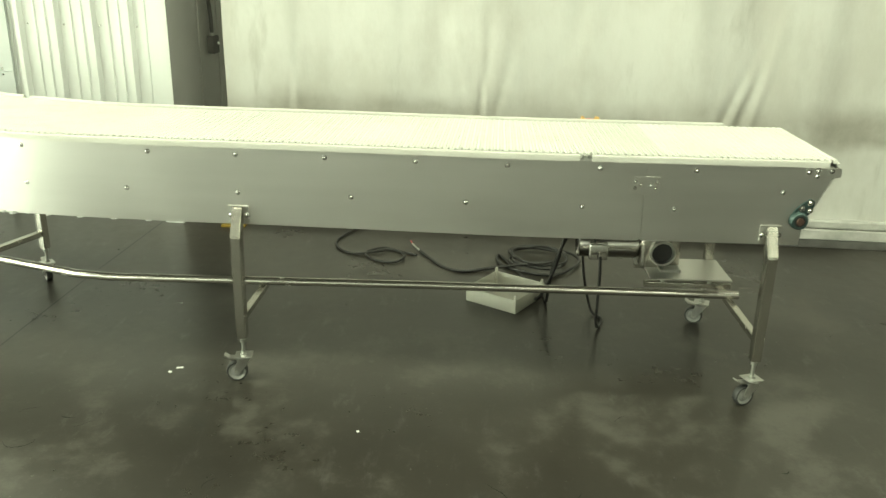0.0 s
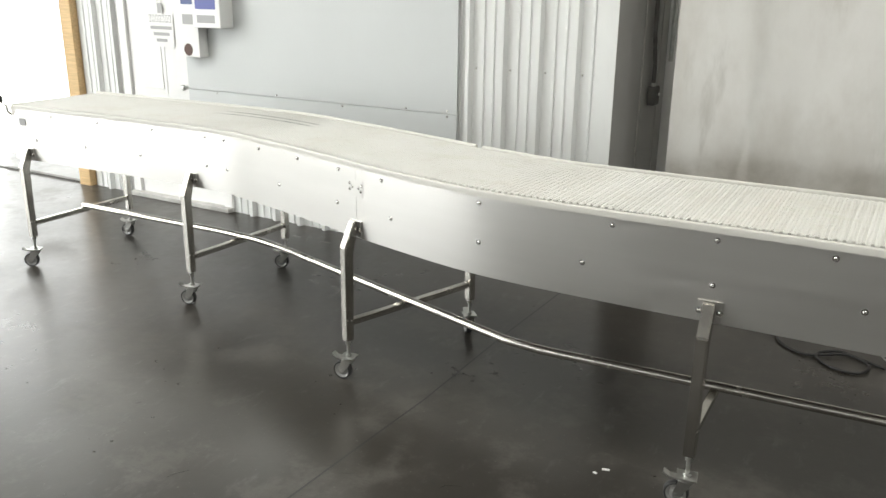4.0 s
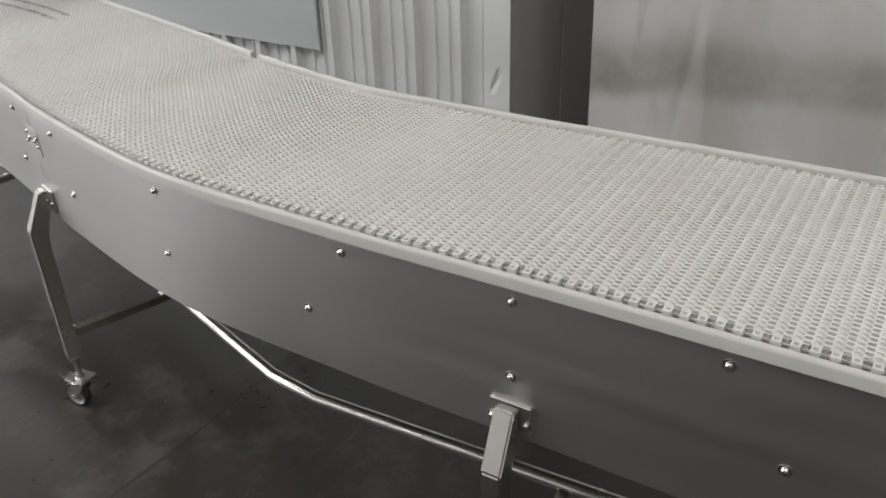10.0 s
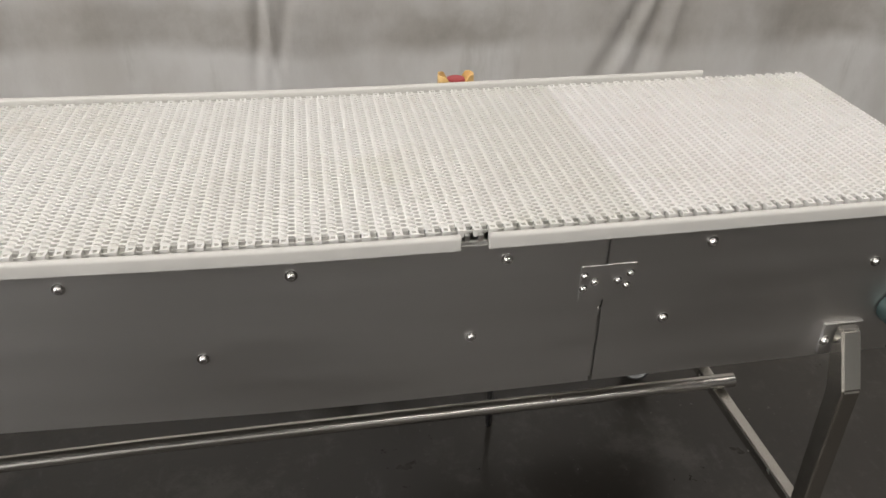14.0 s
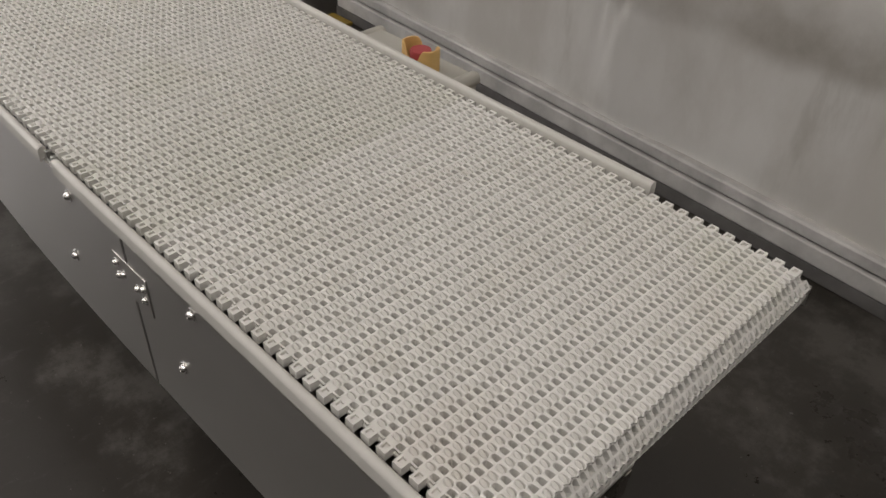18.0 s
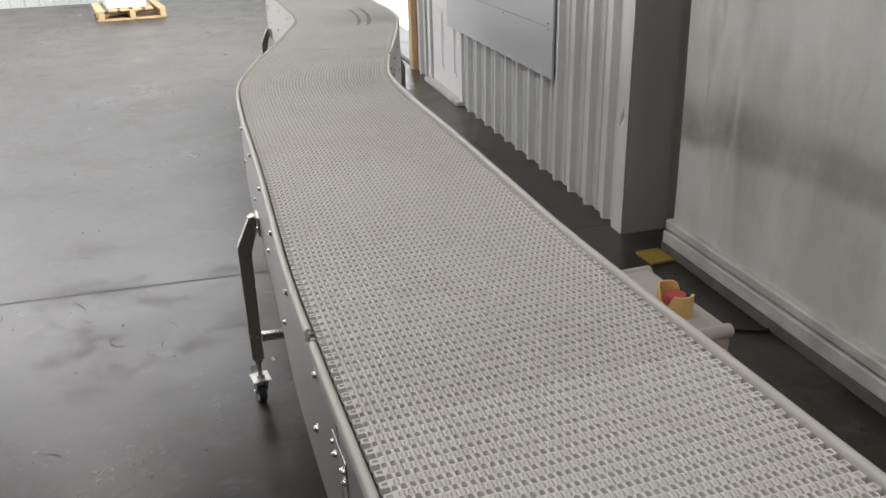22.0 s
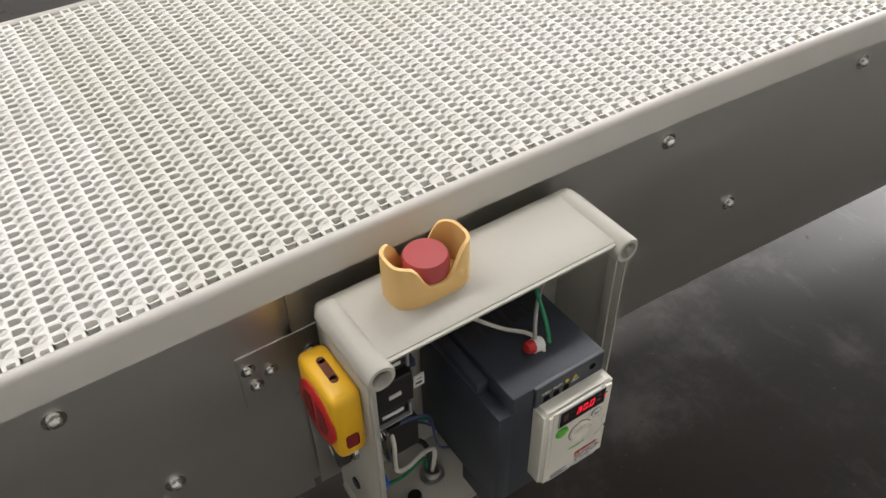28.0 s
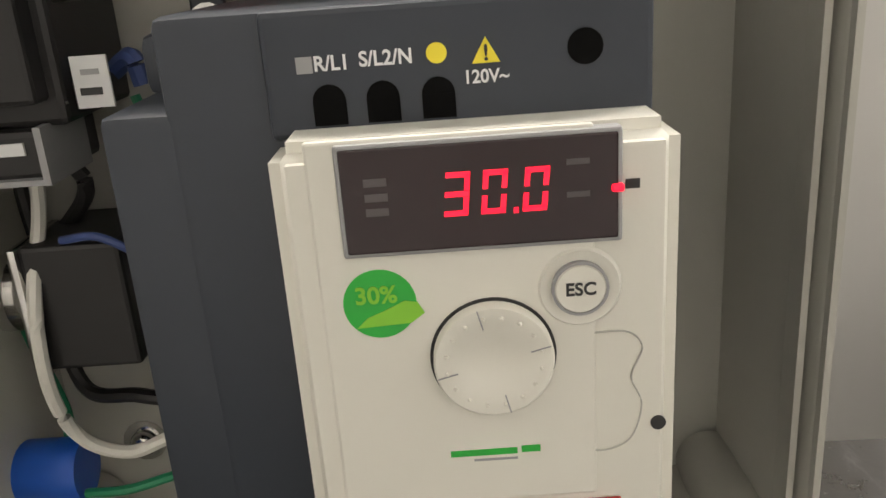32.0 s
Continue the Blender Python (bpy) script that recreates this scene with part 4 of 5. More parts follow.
for z0, sgn in ((0.789, 1), (0.741, -1)):
    z1 = z0 + sgn * 0.014
    in_box("terminal_cap", box(0.080, 0.112, 0.590, 0.626, min(z0, z1), max(z0, z1), 0.002), M_CABLE, "black terminal cap")
    fr = box(0.0795, 0.0815, 0.600, 0.629, min(z0, z1) - 0.001, max(z0, z1) + 0.001)
    box(0.1105, 0.1125, 0.600, 0.629, min(z0, z1) - 0.001, max(z0, z1) + 0.001, bm=fr)
    box(0.0815, 0.1105, 0.600, 0.629, z1 - 0.0008, z1 + 0.0008, bm=fr)
    in_box("cap_frame", fr, M_GRWIRE, "pale grey cap frame")
    in_box("marking_strip", box(0.086, 0.106, 0.626, 0.6268, z0 + sgn * 0.005 - 0.0017, z0 + sgn * 0.005 + 0.0017), M_STICKER, "blank white marking strip")
tag = in_box("wire_tag", box(0.0615, 0.0715, 0.6195, 0.6205, 0.7450, 0.7590), M_STICKER, "white wire tag with unreadable print")
part("print_bar", box(0.0640, 0.0690, 0.6205, 0.6208, 0.7540, 0.7555), M_GRWIRE, tag)
part("print_bar", box(0.0640, 0.0700, 0.6205, 0.6208, 0.7485, 0.7505), M_INK, tag)
in_box("clamp_screw", lathe([(0, 0.0012), (0.0022, 0.001), (0.0026, 0)], 12, m=at(0.0765, 0.6205, 0.747, OUT_B)), M_CHROME, "small bright clamp screw", True)
in_box("marking_tab", box(0.090, 0.101, 0.631, 0.632, 0.7625, 0.7665), M_STICKER, "small white tab")
bm = box(0.069, 0.099, 0.580, 0.620, 0.666, 0.706, 0.0015)
in_box("contact_block", bm, M_CABLE, "black contact block")
bm = lathe([(0, 0), (0.012, 0), (0.012, 0.004), (0.0095, 0.004), (0.0095, 0.012), (0.0125, 0.012), (0.0125, 0.017), (0.009, 0.017), (0.009, 0.024), (0, 0.024)], 20, m=at(0.098, 0.602, 0.686, Matrix.Rotation(radians(90), 4, "Y")))
box(0.0985, 0.1015, 0.590, 0.622, 0.663, 0.706, 0.0008, bm=bm)
in_box("selector_collar", bm, M_CHROME, "chromed selector collar and latch", True)
in_box("relay", lathe([(0, 0), (0.0105, 0), (0.011, 0.002), (0.011, 0.020), (0.010, 0.022), (0, 0.022)], 24, m=at(0.101, 0.606, 0.622, Matrix.Rotation(radians(90), 4, "Y"))), M_BLUE, "round blue potentiometer", True)
in_box("cable_gland", lathe([(0, 0), (0.0125, 0), (0.0125, 0.003), (0.0085, 0.004), (0.0085, 0.012), (0.0065, 0.012), (0.0065, 0.006), (0, 0.006)], 24, m=at(0.050, 0.608, BZ0 + 0.004)), M_ZINC, "nickel cable gland", True)
bm = box(0.026, 0.042, 0.570, 0.596, 0.788, 0.812, 0.001)
in_box("terminal", bm, M_RED, "red terminal block")
for x0, mt in ((0.006, M_BOX), (-0.012, M_CABLE), (-0.030, M_STICKER), (-0.046, M_CABLE), (-0.062, M_STICKER), (-0.078, M_BOX)):
    b_ = box(x0 - 0.015, x0, 0.570, 0.594, 0.796, 0.818, 0.0012)
    cyl(0.003, 0.002, 12, bm=b_, m=at(x0 - 0.0075, 0.594, 0.806, OUT_B))
    tb = in_box("terminal", b_, mt, "small terminal block on the top rail")
    if mt is M_STICKER:
        part("print_bar", box(x0 - 0.0105, x0 - 0.0080, 0.594, 0.5943, 0.7975, 0.8020), M_BWIRE, tb)
    elif mt is M_BOX:
        part("screw_slot", box(x0 - 0.0105, x0 - 0.0045, 0.596, 0.5963, 0.8055, 0.8065), M_INK, tb)
in_box("din_rail", box(-0.105, 0.045, 0.570, 0.574, 0.789, 0.796), M_ZINC, "zinc mounting rail")
for cx, cz in ((0.085, 0.805), (0.095, 0.610), (-0.10, 0.60)):
    bolt(cbox, at(cx, BY0 + 0.004, cz, OUT_B), 0.8)


def wire(pts, r, material, label, end=None):
    return in_box("wire", tube(smooth_line(pts, 10), r, 8), material, label, True)


wire([(0.034, 0.597, 0.803), (0.022, 0.604, 0.797), (0.006, 0.615, 0.783), (-0.010, 0.632, 0.777), (-0.021, 0.650, 0.781), (-0.026, 0.662, 0.778), (-0.0265, 0.666, 0.769)], 0.0018, M_WWIRE, "white wire from the red terminal to the drive")
wire([(-0.113, 0.585, 0.817), (-0.110, 0.592, 0.806), (-0.090, 0.604, 0.797), (-0.060, 0.622, 0.795), (-0.038, 0.640, 0.793), (-0.024, 0.656, 0.783), (-0.019, 0.664, 0.768)], 0.0018, M_GRWIRE, "grey wire")
wire([(-0.064, 0.586, 0.784), (-0.064, 0.600, 0.797), (-0.052, 0.618, 0.800), (-0.044, 0.634, 0.797), (-0.039, 0.652, 0.784), (-0.036, 0.662, 0.768)], 0.0019, M_GWIRE, "green earth wire")
sleeve = at(-0.020, 0.660, 0.7755, Matrix.Rotation(radians(78), 4, "Y"))
in_box("wire_connector", lathe([(0, 0), (0.0052, 0), (0.0058, 0.002), (0.0052, 0.006), (0.0044, 0.008), (0, 0.008)], 18, m=sleeve), M_RED, "red twist-on wire connector", True)
in_box("wire_sleeve", cyl(0.0061, 0.009, 18, m=sleeve @ at(0, 0, -0.008), bev=0.0006), M_STICKER, "white wire marker sleeve", True)
# two black wires added to deepen the shade at the back of the box
wire([(0.108, 0.588, 0.735), (0.112, 0.584, 0.712), (0.110, 0.582, 0.680), (0.104, 0.582, 0.650)], 0.0024, M_CABLE, "thick black wire added to darken the space behind the selector")
wire([(0.078, 0.582, 0.735), (0.070, 0.580, 0.715), (0.064, 0.580, 0.690), (0.062, 0.582, 0.650), (0.060, 0.584, 0.610)], 0.0018, M_CABLE, "thick black wire added to darken the back of the box")
wire([(0.094, 0.606, 0.728), (0.095, 0.610, 0.712), (0.096, 0.622, 0.690), (0.097, 0.624, 0.662), (0.093, 0.620, 0.642), (0.080, 0.617, 0.634), (0.064, 0.615, 0.638), (0.052, 0.613, 0.634), (0.048, 0.611, 0.620), (0.050, 0.608, 0.590)], 0.0022, M_WWIRE, "white wire into the gland")
wire([(0.086, 0.602, 0.728), (0.084, 0.600, 0.716), (0.105, 0.590, 0.690), (0.102, 0.594, 0.648), (0.080, 0.600, 0.645), (0.060, 0.602, 0.640), (0.052, 0.606, 0.622), (0.053, 0.606, 0.592)], 0.0026, M_CABLE, "black wire")
wire([(0.066, 0.592, 0.744), (0.063, 0.592, 0.730), (0.068, 0.588, 0.690), (0.066, 0.588, 0.664), (0.050, 0.590, 0.652), (0.030, 0.592, 0.640), (0.020, 0.590, 0.620)], 0.0016, M_GWIRE, "green wire")
wire([(0.086, 0.618, 0.707), (0.072, 0.622, 0.708), (0.058, 0.618, 0.694), (0.050, 0.612, 0.668), (0.046, 0.610, 0.640), (0.038, 0.606, 0.616), (0.020, 0.604, 0.600), (0.002, 0.604, 0.588)], 0.0013, M_BWIRE, "blue-grey wire")
wire([(0.080, 0.586, 0.668), (0.066, 0.588, 0.655), (0.048, 0.590, 0.645), (0.034, 0.592, 0.628), (0.018, 0.594, 0.606)], 0.0013, M_BWIRE, "blue-grey wire")
wire([(0.118, 0.596, 0.690), (0.117, 0.592, 0.665), (0.110, 0.594, 0.640), (0.108, 0.600, 0.630)], 0.0018, M_GWIRE, "green wire")
wire([(0.100, 0.612, 0.616), (0.084, 0.614, 0.618), (0.066, 0.610, 0.620), (0.056, 0.606, 0.612), (0.054, 0.606, 0.592)], 0.0017, M_GWIRE, "green wire")
wire([(0.106, 0.617, 0.614), (0.104, 0.620, 0.602), (0.092, 0.620, 0.590), (0.080, 0.622, 0.584)], 0.0013, M_RWIRE, "red wire")
wire([(0.102, 0.585, 0.817), (0.098, 0.590, 0.808), (0.080, 0.594, 0.813), (0.050, 0.592, 0.814), (0.010, 0.592, 0.821)], 0.0015, M_WWIRE, "white wire along the top")
wire([(0.070, 0.594, 0.752), (0.062, 0.600, 0.756), (0.060, 0.600, 0.748)], 0.0030, M_BWIRE, "blue insulated ferrule")
for k, (x0, mt) in enumerate(((-0.034, M_GRWIRE), (-0.038, M_BWIRE), (-0.045, M_BWIRE), (-0.050, M_RWIRE), (-0.042, M_GRWIRE))):
    wire([(x0, 0.672, 0.640), (x0 + 0.001, 0.676, 0.625), (x0 + 0.006 + 0.002 * k, 0.668, 0.602), (x0 + 0.010, 0.640, 0.584)], 0.0015, mt, "wire under the drive")

# emergency stop on the box lid side
es = base("emergency_stop", BOX_AT @ at(0.042, 0.598, BZ1) @ Matrix.Scale(0.95, 4), "faded red emergency stop button in an orange-yellow guard", "emergency stop")
bm = bmesh.new()
rings = []
for k in range(48):
    an = 2 * math.pi * k / 48
    ca, sa = math.cos(an), math.sin(an)
    q_ = (abs(ca) ** 3.2 + abs(sa) ** 3.2) ** (-1 / 3.2)
    px, py = 0.037 * ca * q_, 0.0215 * sa * q_
    dip = math.exp(-((px / 0.019) ** 4))
    h = 0.043 - 0.027 * dip
    rings.append([bm.verts.new((px, py, 0)), bm.verts.new((px * 1.01, py * 1.01, h * 0.8)), bm.verts.new((px, py, h)), bm.verts.new((px * 0.92, py * 0.87, h)), bm.verts.new((px * 0.91, py * 0.86, 0.003))])
for k in range(48):
    a, b = rings[k], rings[(k + 1) % 48]
    for j in range(4):
        bm.faces.new((a[j], a[j + 1], b[j + 1], b[j]))
bm.faces.new([r[4] for r in rings])
part("guard", bm, M_GUARD, es, "orange-yellow plastic guard with two raised ends", True)
part("button", lathe([(0, 0.002), (0.012, 0.002), (0.012, 0.012), (0.0185, 0.014), (0.0195, 0.018), (0.0195, 0.030), (0.0180, 0.0335), (0.010, 0.0345), (0.0, 0.0347)], 32), M_ESTOP, es, "faded red mushroom button", True)

# rotary disconnect on the side of the box
rs = base("rotary_switch", BOX_AT @ at(BX1, 0.608, 0.765), "yellow rotary disconnect switch with a red knob", "switch")
bm = box(0.0, 0.026, -0.031, 0.031, -0.0365, 0.0365, 0.007, seg=3)
part("switch_plate", bm, M_SWITCH, rs, "yellow plastic switch plate", True)
KN = at(0, 0, -0.003, Matrix.Rotation(radians(90), 4, "Y"))
part("knob", lathe([(0, 0.0250), (0.0285, 0.0250), (0.0285, 0.0272), (0.0275, 0.0280), (0.0, 0.0282)], 36, m=KN), M_RED, rs, "red rotary knob", True)
# the hollows are thin plates whose darker red stands for recess shade
for sy in (-1, 1):
    part("finger_hollow_shade", prism([(0.004, -0.017), (0.016, -0.013), (0.021, 0.0), (0.016, 0.013), (0.004, 0.017)], 0.0005, m=Matrix(((0, 1, 0, 0.0281), (sy, 0, 0, 0), (0, 0, 1, -0.003), (0, 0, 0, 1)))), mat("hollow_shade_red", (0.16, 0.006, 0.008), 0.5), rs, "flat darker red shape for the shade in a finger hollow beside the grip")
part("slot", box(0.008, 0.019, -0.0318, -0.0305, -0.012, 0.012, 0.002), M_INK, rs, "dark padlock slot")
part("slot", box(0.008, 0.019, 0.0305, 0.0316, -0.022, -0.008, 0.002), mat("slot_red", (0.20, 0.01, 0.01), 0.5), rs, "dark red padlock slot")
bm = box(0.009, 0.016, -0.012, 0.010, 0.0360, 0.0369, 0.0)
cyl(0.0035, 0.0009, 14, bm=bm, m=at(0.0125, -0.012, 0.0360))
cyl(0.0035, 0.0009, 14, bm=bm, m=at(0.0125, 0.010, 0.0360))
part("slot", bm, mat("slot_brown", (0.14, 0.03, 0.01), 0.5), rs, "dark oval slot on top")
sl = base("selector_switch", BOX_AT @ at(BX1, 0.604, 0.690), "small chromed selector switch with a black lever", "switch")
part("bezel", lathe([(0, 0), (0.013, 0), (0.0125, 0.004), (0.010, 0.006), (0, 0.006)], 24, m=Matrix.Rotation(radians(90), 4, "Y")), M_CHROME, sl, "chromed bezel", True)
part("lever", box(0.006, 0.018, -0.0035, 0.0035, -0.012, 0.010, 0.0015, m=Matrix.Rotation(radians(35), 4, "X")), M_CABLE, sl, "black lever")
part("lever_mark", box(0.018, 0.0186, -0.001, 0.001, 0.0, 0.009, m=Matrix.Rotation(radians(35), 4, "X")), M_PRINT, sl, "white pointer")
part("plug", lathe([(0, 0), (0.006, 0), (0.006, 0.002), (0, 0.002)], 16, m=at(0, -0.002, -0.061, Matrix.Rotation(radians(90), 4, "Y"))), M_BLACK, sl, "black hole plug")

# ---- motor drive in the box ----
M_FAINT = mat("faint_print", (0.10, 0.085, 0.085), 0.4)
drive = base("motor_drive", BOX_AT @ at(0.005, 0.002, 0.0), "slate-grey variable speed motor drive with a cream front", "motor drive")
bm = box(-0.073, 0.020, 0.572, 0.690, 0.632, 0.7705, 0.0022)
box(0.018, 0.033, 0.572, 0.690, 0.632, 0.753, 0.0022, bm=bm)
box(0.020, 0.033, 0.574, 0.660, 0.752, 0.766, 0.003, bm=bm)
part("body", bm, M_DARKBLUE, drive, "slate-grey ribbed housing", True)
part("mounting_foot", box(0.033, 0.044, 0.572, 0.576, 0.735, 0.772, 0.001), M_DARKBLUE, drive, "screw foot")
bolt(drive, at(0.0385, 0.576, 0.763, OUT_B), 0.6)
part("edge_fin", box(0.031, 0.0325, 0.64, 0.690, 0.612, 0.634), M_DARKBLUE, drive, "thin lower fin")
for k in range(9):
    part("vent_slot", box(0.010 - k * 0.009, 0.0145 - k * 0.009, 0.590, 0.625, 0.7703, 0.7709), M_INK, drive, "dark vent slot")
# dark terminal cover above the front
bm = box(-0.0725, -0.0005, 0.680, 0.6925, 0.7465, 0.7702, 0.0012)
part("terminal_cover", bm, M_DARKBLUE, drive, "slate terminal cover")
# holes are flat shapes; the shade inside them is put into the colour
for x in (-0.0122, -0.0222, -0.0325):
    b_ = cyl(0.0031, 0.0006, 20, m=at(x, 0.6922, 0.7535, OUT_B))
    box(x - 0.0031, x + 0.0031, 0.6922, 0.69284, 0.7490, 0.7535, bm=b_)
    part("cable_hole", b_, M_HOLE_SHADE, drive, "flat black shape for the shade in a rounded cable hole")
part("cable_hole", cyl(0.0033, 0.0007, 20, m=at(-0.0598, 0.6922, 0.7602, OUT_B)), M_HOLE_SHADE, drive, "flat black disc for the shade in a round screw hole")
YF = 0.6928
NARROW = Matrix.Scale(0.93, 4, (1, 0, 0))
letters("marking", "R/L1", 0.0038, M_PRINT, drive, at(-0.0133, YF, 0.7603) @ FACE_Y @ NARROW, 0.0001)
letters("marking", "S/L2/N", 0.0038, M_PRINT, drive, at(-0.0233, YF, 0.7606) @ FACE_Y @ NARROW, 0.0001)
letters("marking", "120V~", 0.0034, M_PRINT, drive, at(-0.0415, YF, 0.7560) @ FACE_Y @ NARROW, 0.0001)
part("marking", box(-0.0098, -0.0068, YF - 0.0002, YF + 0.0001, 0.7588, 0.7618), M_GRWIRE, drive, "small square mark")
part("earth_mark", cyl(0.0019, 0.0004, 20, m=at(-0.0326, YF - 0.0002, 0.7609, OUT_B)), M_YPRINT, drive, "yellow round earth mark")
part("warning_mark", prism([(-0.0026, -0.0021), (0.0026, -0.0021), (0, 0.0026)], 0.0003, m=at(-0.0416, YF - 0.0001, 0.7606)), M_YPRINT, drive, "yellow warning triangle")
letters("warning_sign", "!", 0.0040, M_INK, drive, at(-0.0416, YF + 0.0003, 0.7602) @ FACE_Y, 0.0001)
# cream front
FX0, FX1, FZ0, FZ1, FYF = -0.0745, -0.0015, 0.6505, 0.7485, 0.7070
bm = bmesh.new()
box(FX0, FX1, 0.684, FYF, FZ0, FZ1, bm=bm)
es_ = [e for e in bm.edges]
bmesh.ops.bevel(bm, geom=es_, offset=0.0035, segments=3, affect="EDGES")
front = part("front_cover", bm, M_CREAM, drive, "cream plastic front cover", True)
part("cover_panel", box(-0.0585, -0.0085, FYF - 0.001, FYF + 0.0007, 0.6745, 0.7490, 0.0006), M_CREAM, drive, "slightly raised cream panel")
DX0, DX1, DZ0, DZ1 = -0.0625, -0.0145, 0.7285, 0.7475
bm = box(DX0 - 0.0008, DX1 + 0.0008, FYF - 0.002, FYF + 0.0016, DZ0 - 0.0008, DZ1 + 0.0008, 0.0006)
part("display_frame", bm, M_GRWIRE, drive, "smoked display frame")
part("display", box(DX0, DX1, FYF, FYF + 0.0019, DZ0, DZ1, 0.0004), M_DISPLAY, drive, "dark glossy display window")


SEG = {"0": "abcdef", "3": "abgcd"}
def digit(ch, x, z, w=0.0046, h=0.0082, t=0.0013):
    """Lit bars of a seven-segment digit; x to the left as seen from the front is +."""
    dg_ = base("digit", at(x, 0, z), "", "")
    dg_.parent = drive
    dg_["label"] = "lit red display digit"
    y0, y1 = FYF + 0.0019, FYF + 0.0021
    bars = {"a": (-w / 2, w / 2, h / 2 - t, h / 2), "d": (-w / 2, w / 2, -h / 2, -h / 2 + t), "g": (-w / 2, w / 2, -t / 2, t / 2),
            "f": (w / 2 - t, w / 2, t * 0.3, h / 2 - t * 0.3), "e": (w / 2 - t, w / 2, -h / 2 + t * 0.3, -t * 0.3), "b": (-w / 2, -w / 2 + t, t * 0.3, h / 2 - t * 0.3), "c": (-w / 2, -w / 2 + t, -h / 2 + t * 0.3, -t * 0.3)}
    for s_ in SEG[ch]:
        x0, x1, z0, z1 = bars[s_]
        b_ = box(x0 + 0.0002, x1 - 0.0002, y0, y1, z0 + 0.0002, z1 - 0.0002)
        for v in b_.verts:
            v.co.x -= 0.10 * v.co.z
        part("segment", b_, M_LED, dg_)
    return dg_


digit("3", -0.0345, 0.7385)
digit("0", -0.0410, 0.7385)
digit("0", -0.0482, 0.7385)
part("decimal_point", box(-0.0450, -0.0442, FYF + 0.0019, FYF + 0.0021, 0.7344, 0.7354), M_LED, drive, "lit decimal point")
for z in (0.7415, 0.7388, 0.7362):
    part("print_bar", box(-0.0225, -0.0185, FYF + 0.0019, FYF + 0.0020, z - 0.0007, z + 0.0007), M_FAINT, drive, "faint unreadable print")
for z in (0.7428, 0.7370):
    part("print_bar", box(-0.0575, -0.0535, FYF + 0.0019, FYF + 0.0020, z - 0.0005, z + 0.0005), M_FAINT, drive, "faint unreadable print")
part("lamp", box(-0.0634, -0.0612, FYF + 0.0012, FYF + 0.0026, 0.7370, 0.7384, 0.0004), M_LED, drive, "small red status lamp")
part("lamp_slot", box(-0.0665, -0.0640, FYF - 0.001, FYF + 0.0004, 0.7369, 0.7386), M_INK, drive, "dark slot beside the lamp")
# escape key, dial, sticker
part("key_well", lathe([(0.0078, 0.0), (0.0072, 0.0009), (0.0062, 0.0004), (0.0, 0.0004)], 32, m=at(-0.0556, FYF + 0.0004, 0.7192, OUT_B)), M_CREAM, drive, "dished key surround", True)
part("key_ring", lathe([(0.0052, 0.0), (0.0052, 0.0016), (0.0047, 0.0016), (0.0047, 0.0)], 32, m=at(-0.0556, FYF + 0.0004, 0.7192, OUT_B)), M_GRWIRE, drive, "thin grey ring", True)
part("key", lathe([(0, 0), (0.0047, 0), (0.0047, 0.0014), (0.0044, 0.0018), (0, 0.0018)], 32, m=at(-0.0556, FYF + 0.0004, 0.7192, OUT_B)), M_CREAM, drive, "round cream key", True)
letters("marking", "ESC", 0.0034, M_INK, drive, at(-0.0556, FYF + 0.0023, 0.7192) @ FACE_Y, 0.0001)
DXC, DZC = -0.0393, 0.7065
part("dial_gap", lathe([(0.0118, 0), (0.0118, 0.0006), (0.0112, 0.0006), (0.0112, 0)], 48, m=at(DXC, FYF + 0.0004, DZC, OUT_B)), M_INK, drive, "dark gap round the dial", True)
part("dial", lathe([(0.0112, 0), (0.0112, 0.0028), (0.0108, 0.0033), (0.0068, 0.0033), (0.0050, 0.0022), (0, 0.0017)], 48, m=at(DXC, FYF + 0.0004, DZC, OUT_B)), M_CREAM, drive, "dished cream navigation dial", True)
for k in range(16):
    an = 2 * math.pi * (k + 0.5) / 16
    part("dial_dot", lathe([(0, 0.0006), (0.0003, 0.0005), (0.00045, 0)], 8, m=at(DXC + 0.0089 * math.cos(an), FYF + 0.0037, DZC + 0.0089 * math.sin(an), OUT_B)), M_CREAM, drive, "raised dot")
for k in range(4):
    an = math.pi / 2 * k + 0.25
    part("dial_line", box(0.0070, 0.0108, -0.00012, 0.00012, 0, 0.0002, m=at(DXC, FYF + 0.0037, DZC, OUT_B) @ Matrix.Rotation(an, 4, "Z")), M_GRWIRE, drive, "fine dial line")
part("sticker", cyl(0.0067, 0.0003, 36, m=at(-0.0192, FYF + 0.0006, 0.7185, OUT_B)), M_GREEN, drive, "round green sticker")
part("sticker_leaf", prism([(-0.0045, -0.0045), (0.0055, -0.0040), (0.0080, -0.0022), (0.0068, 0.0), (0.0045, 0.0004), (0.0005, -0.0014), (-0.0025, -0.0026)], 0.0004, m=at(-0.0192, FYF + 0.0007, 0.7185) @ Matrix.Scale(-1, 4, (1, 0, 0))), M_LIME, drive, "lime leaf shape on the sticker")
letters("marking", "30%", 0.0046, M_LIME, drive, at(-0.0186, FYF + 0.0011, 0.7202) @ FACE_Y, 0.0001)
part("logo_bar", box(-0.0430, -0.0300, FYF + 0.0006, FYF + 0.0009, 0.6851, 0.6864), M_GREEN, drive, "plain green maker's mark")
part("logo_bar", box(-0.0475, -0.0438, FYF + 0.0006, FYF + 0.0009, 0.6853, 0.6867), M_GREEN, drive, "plain green maker's block")
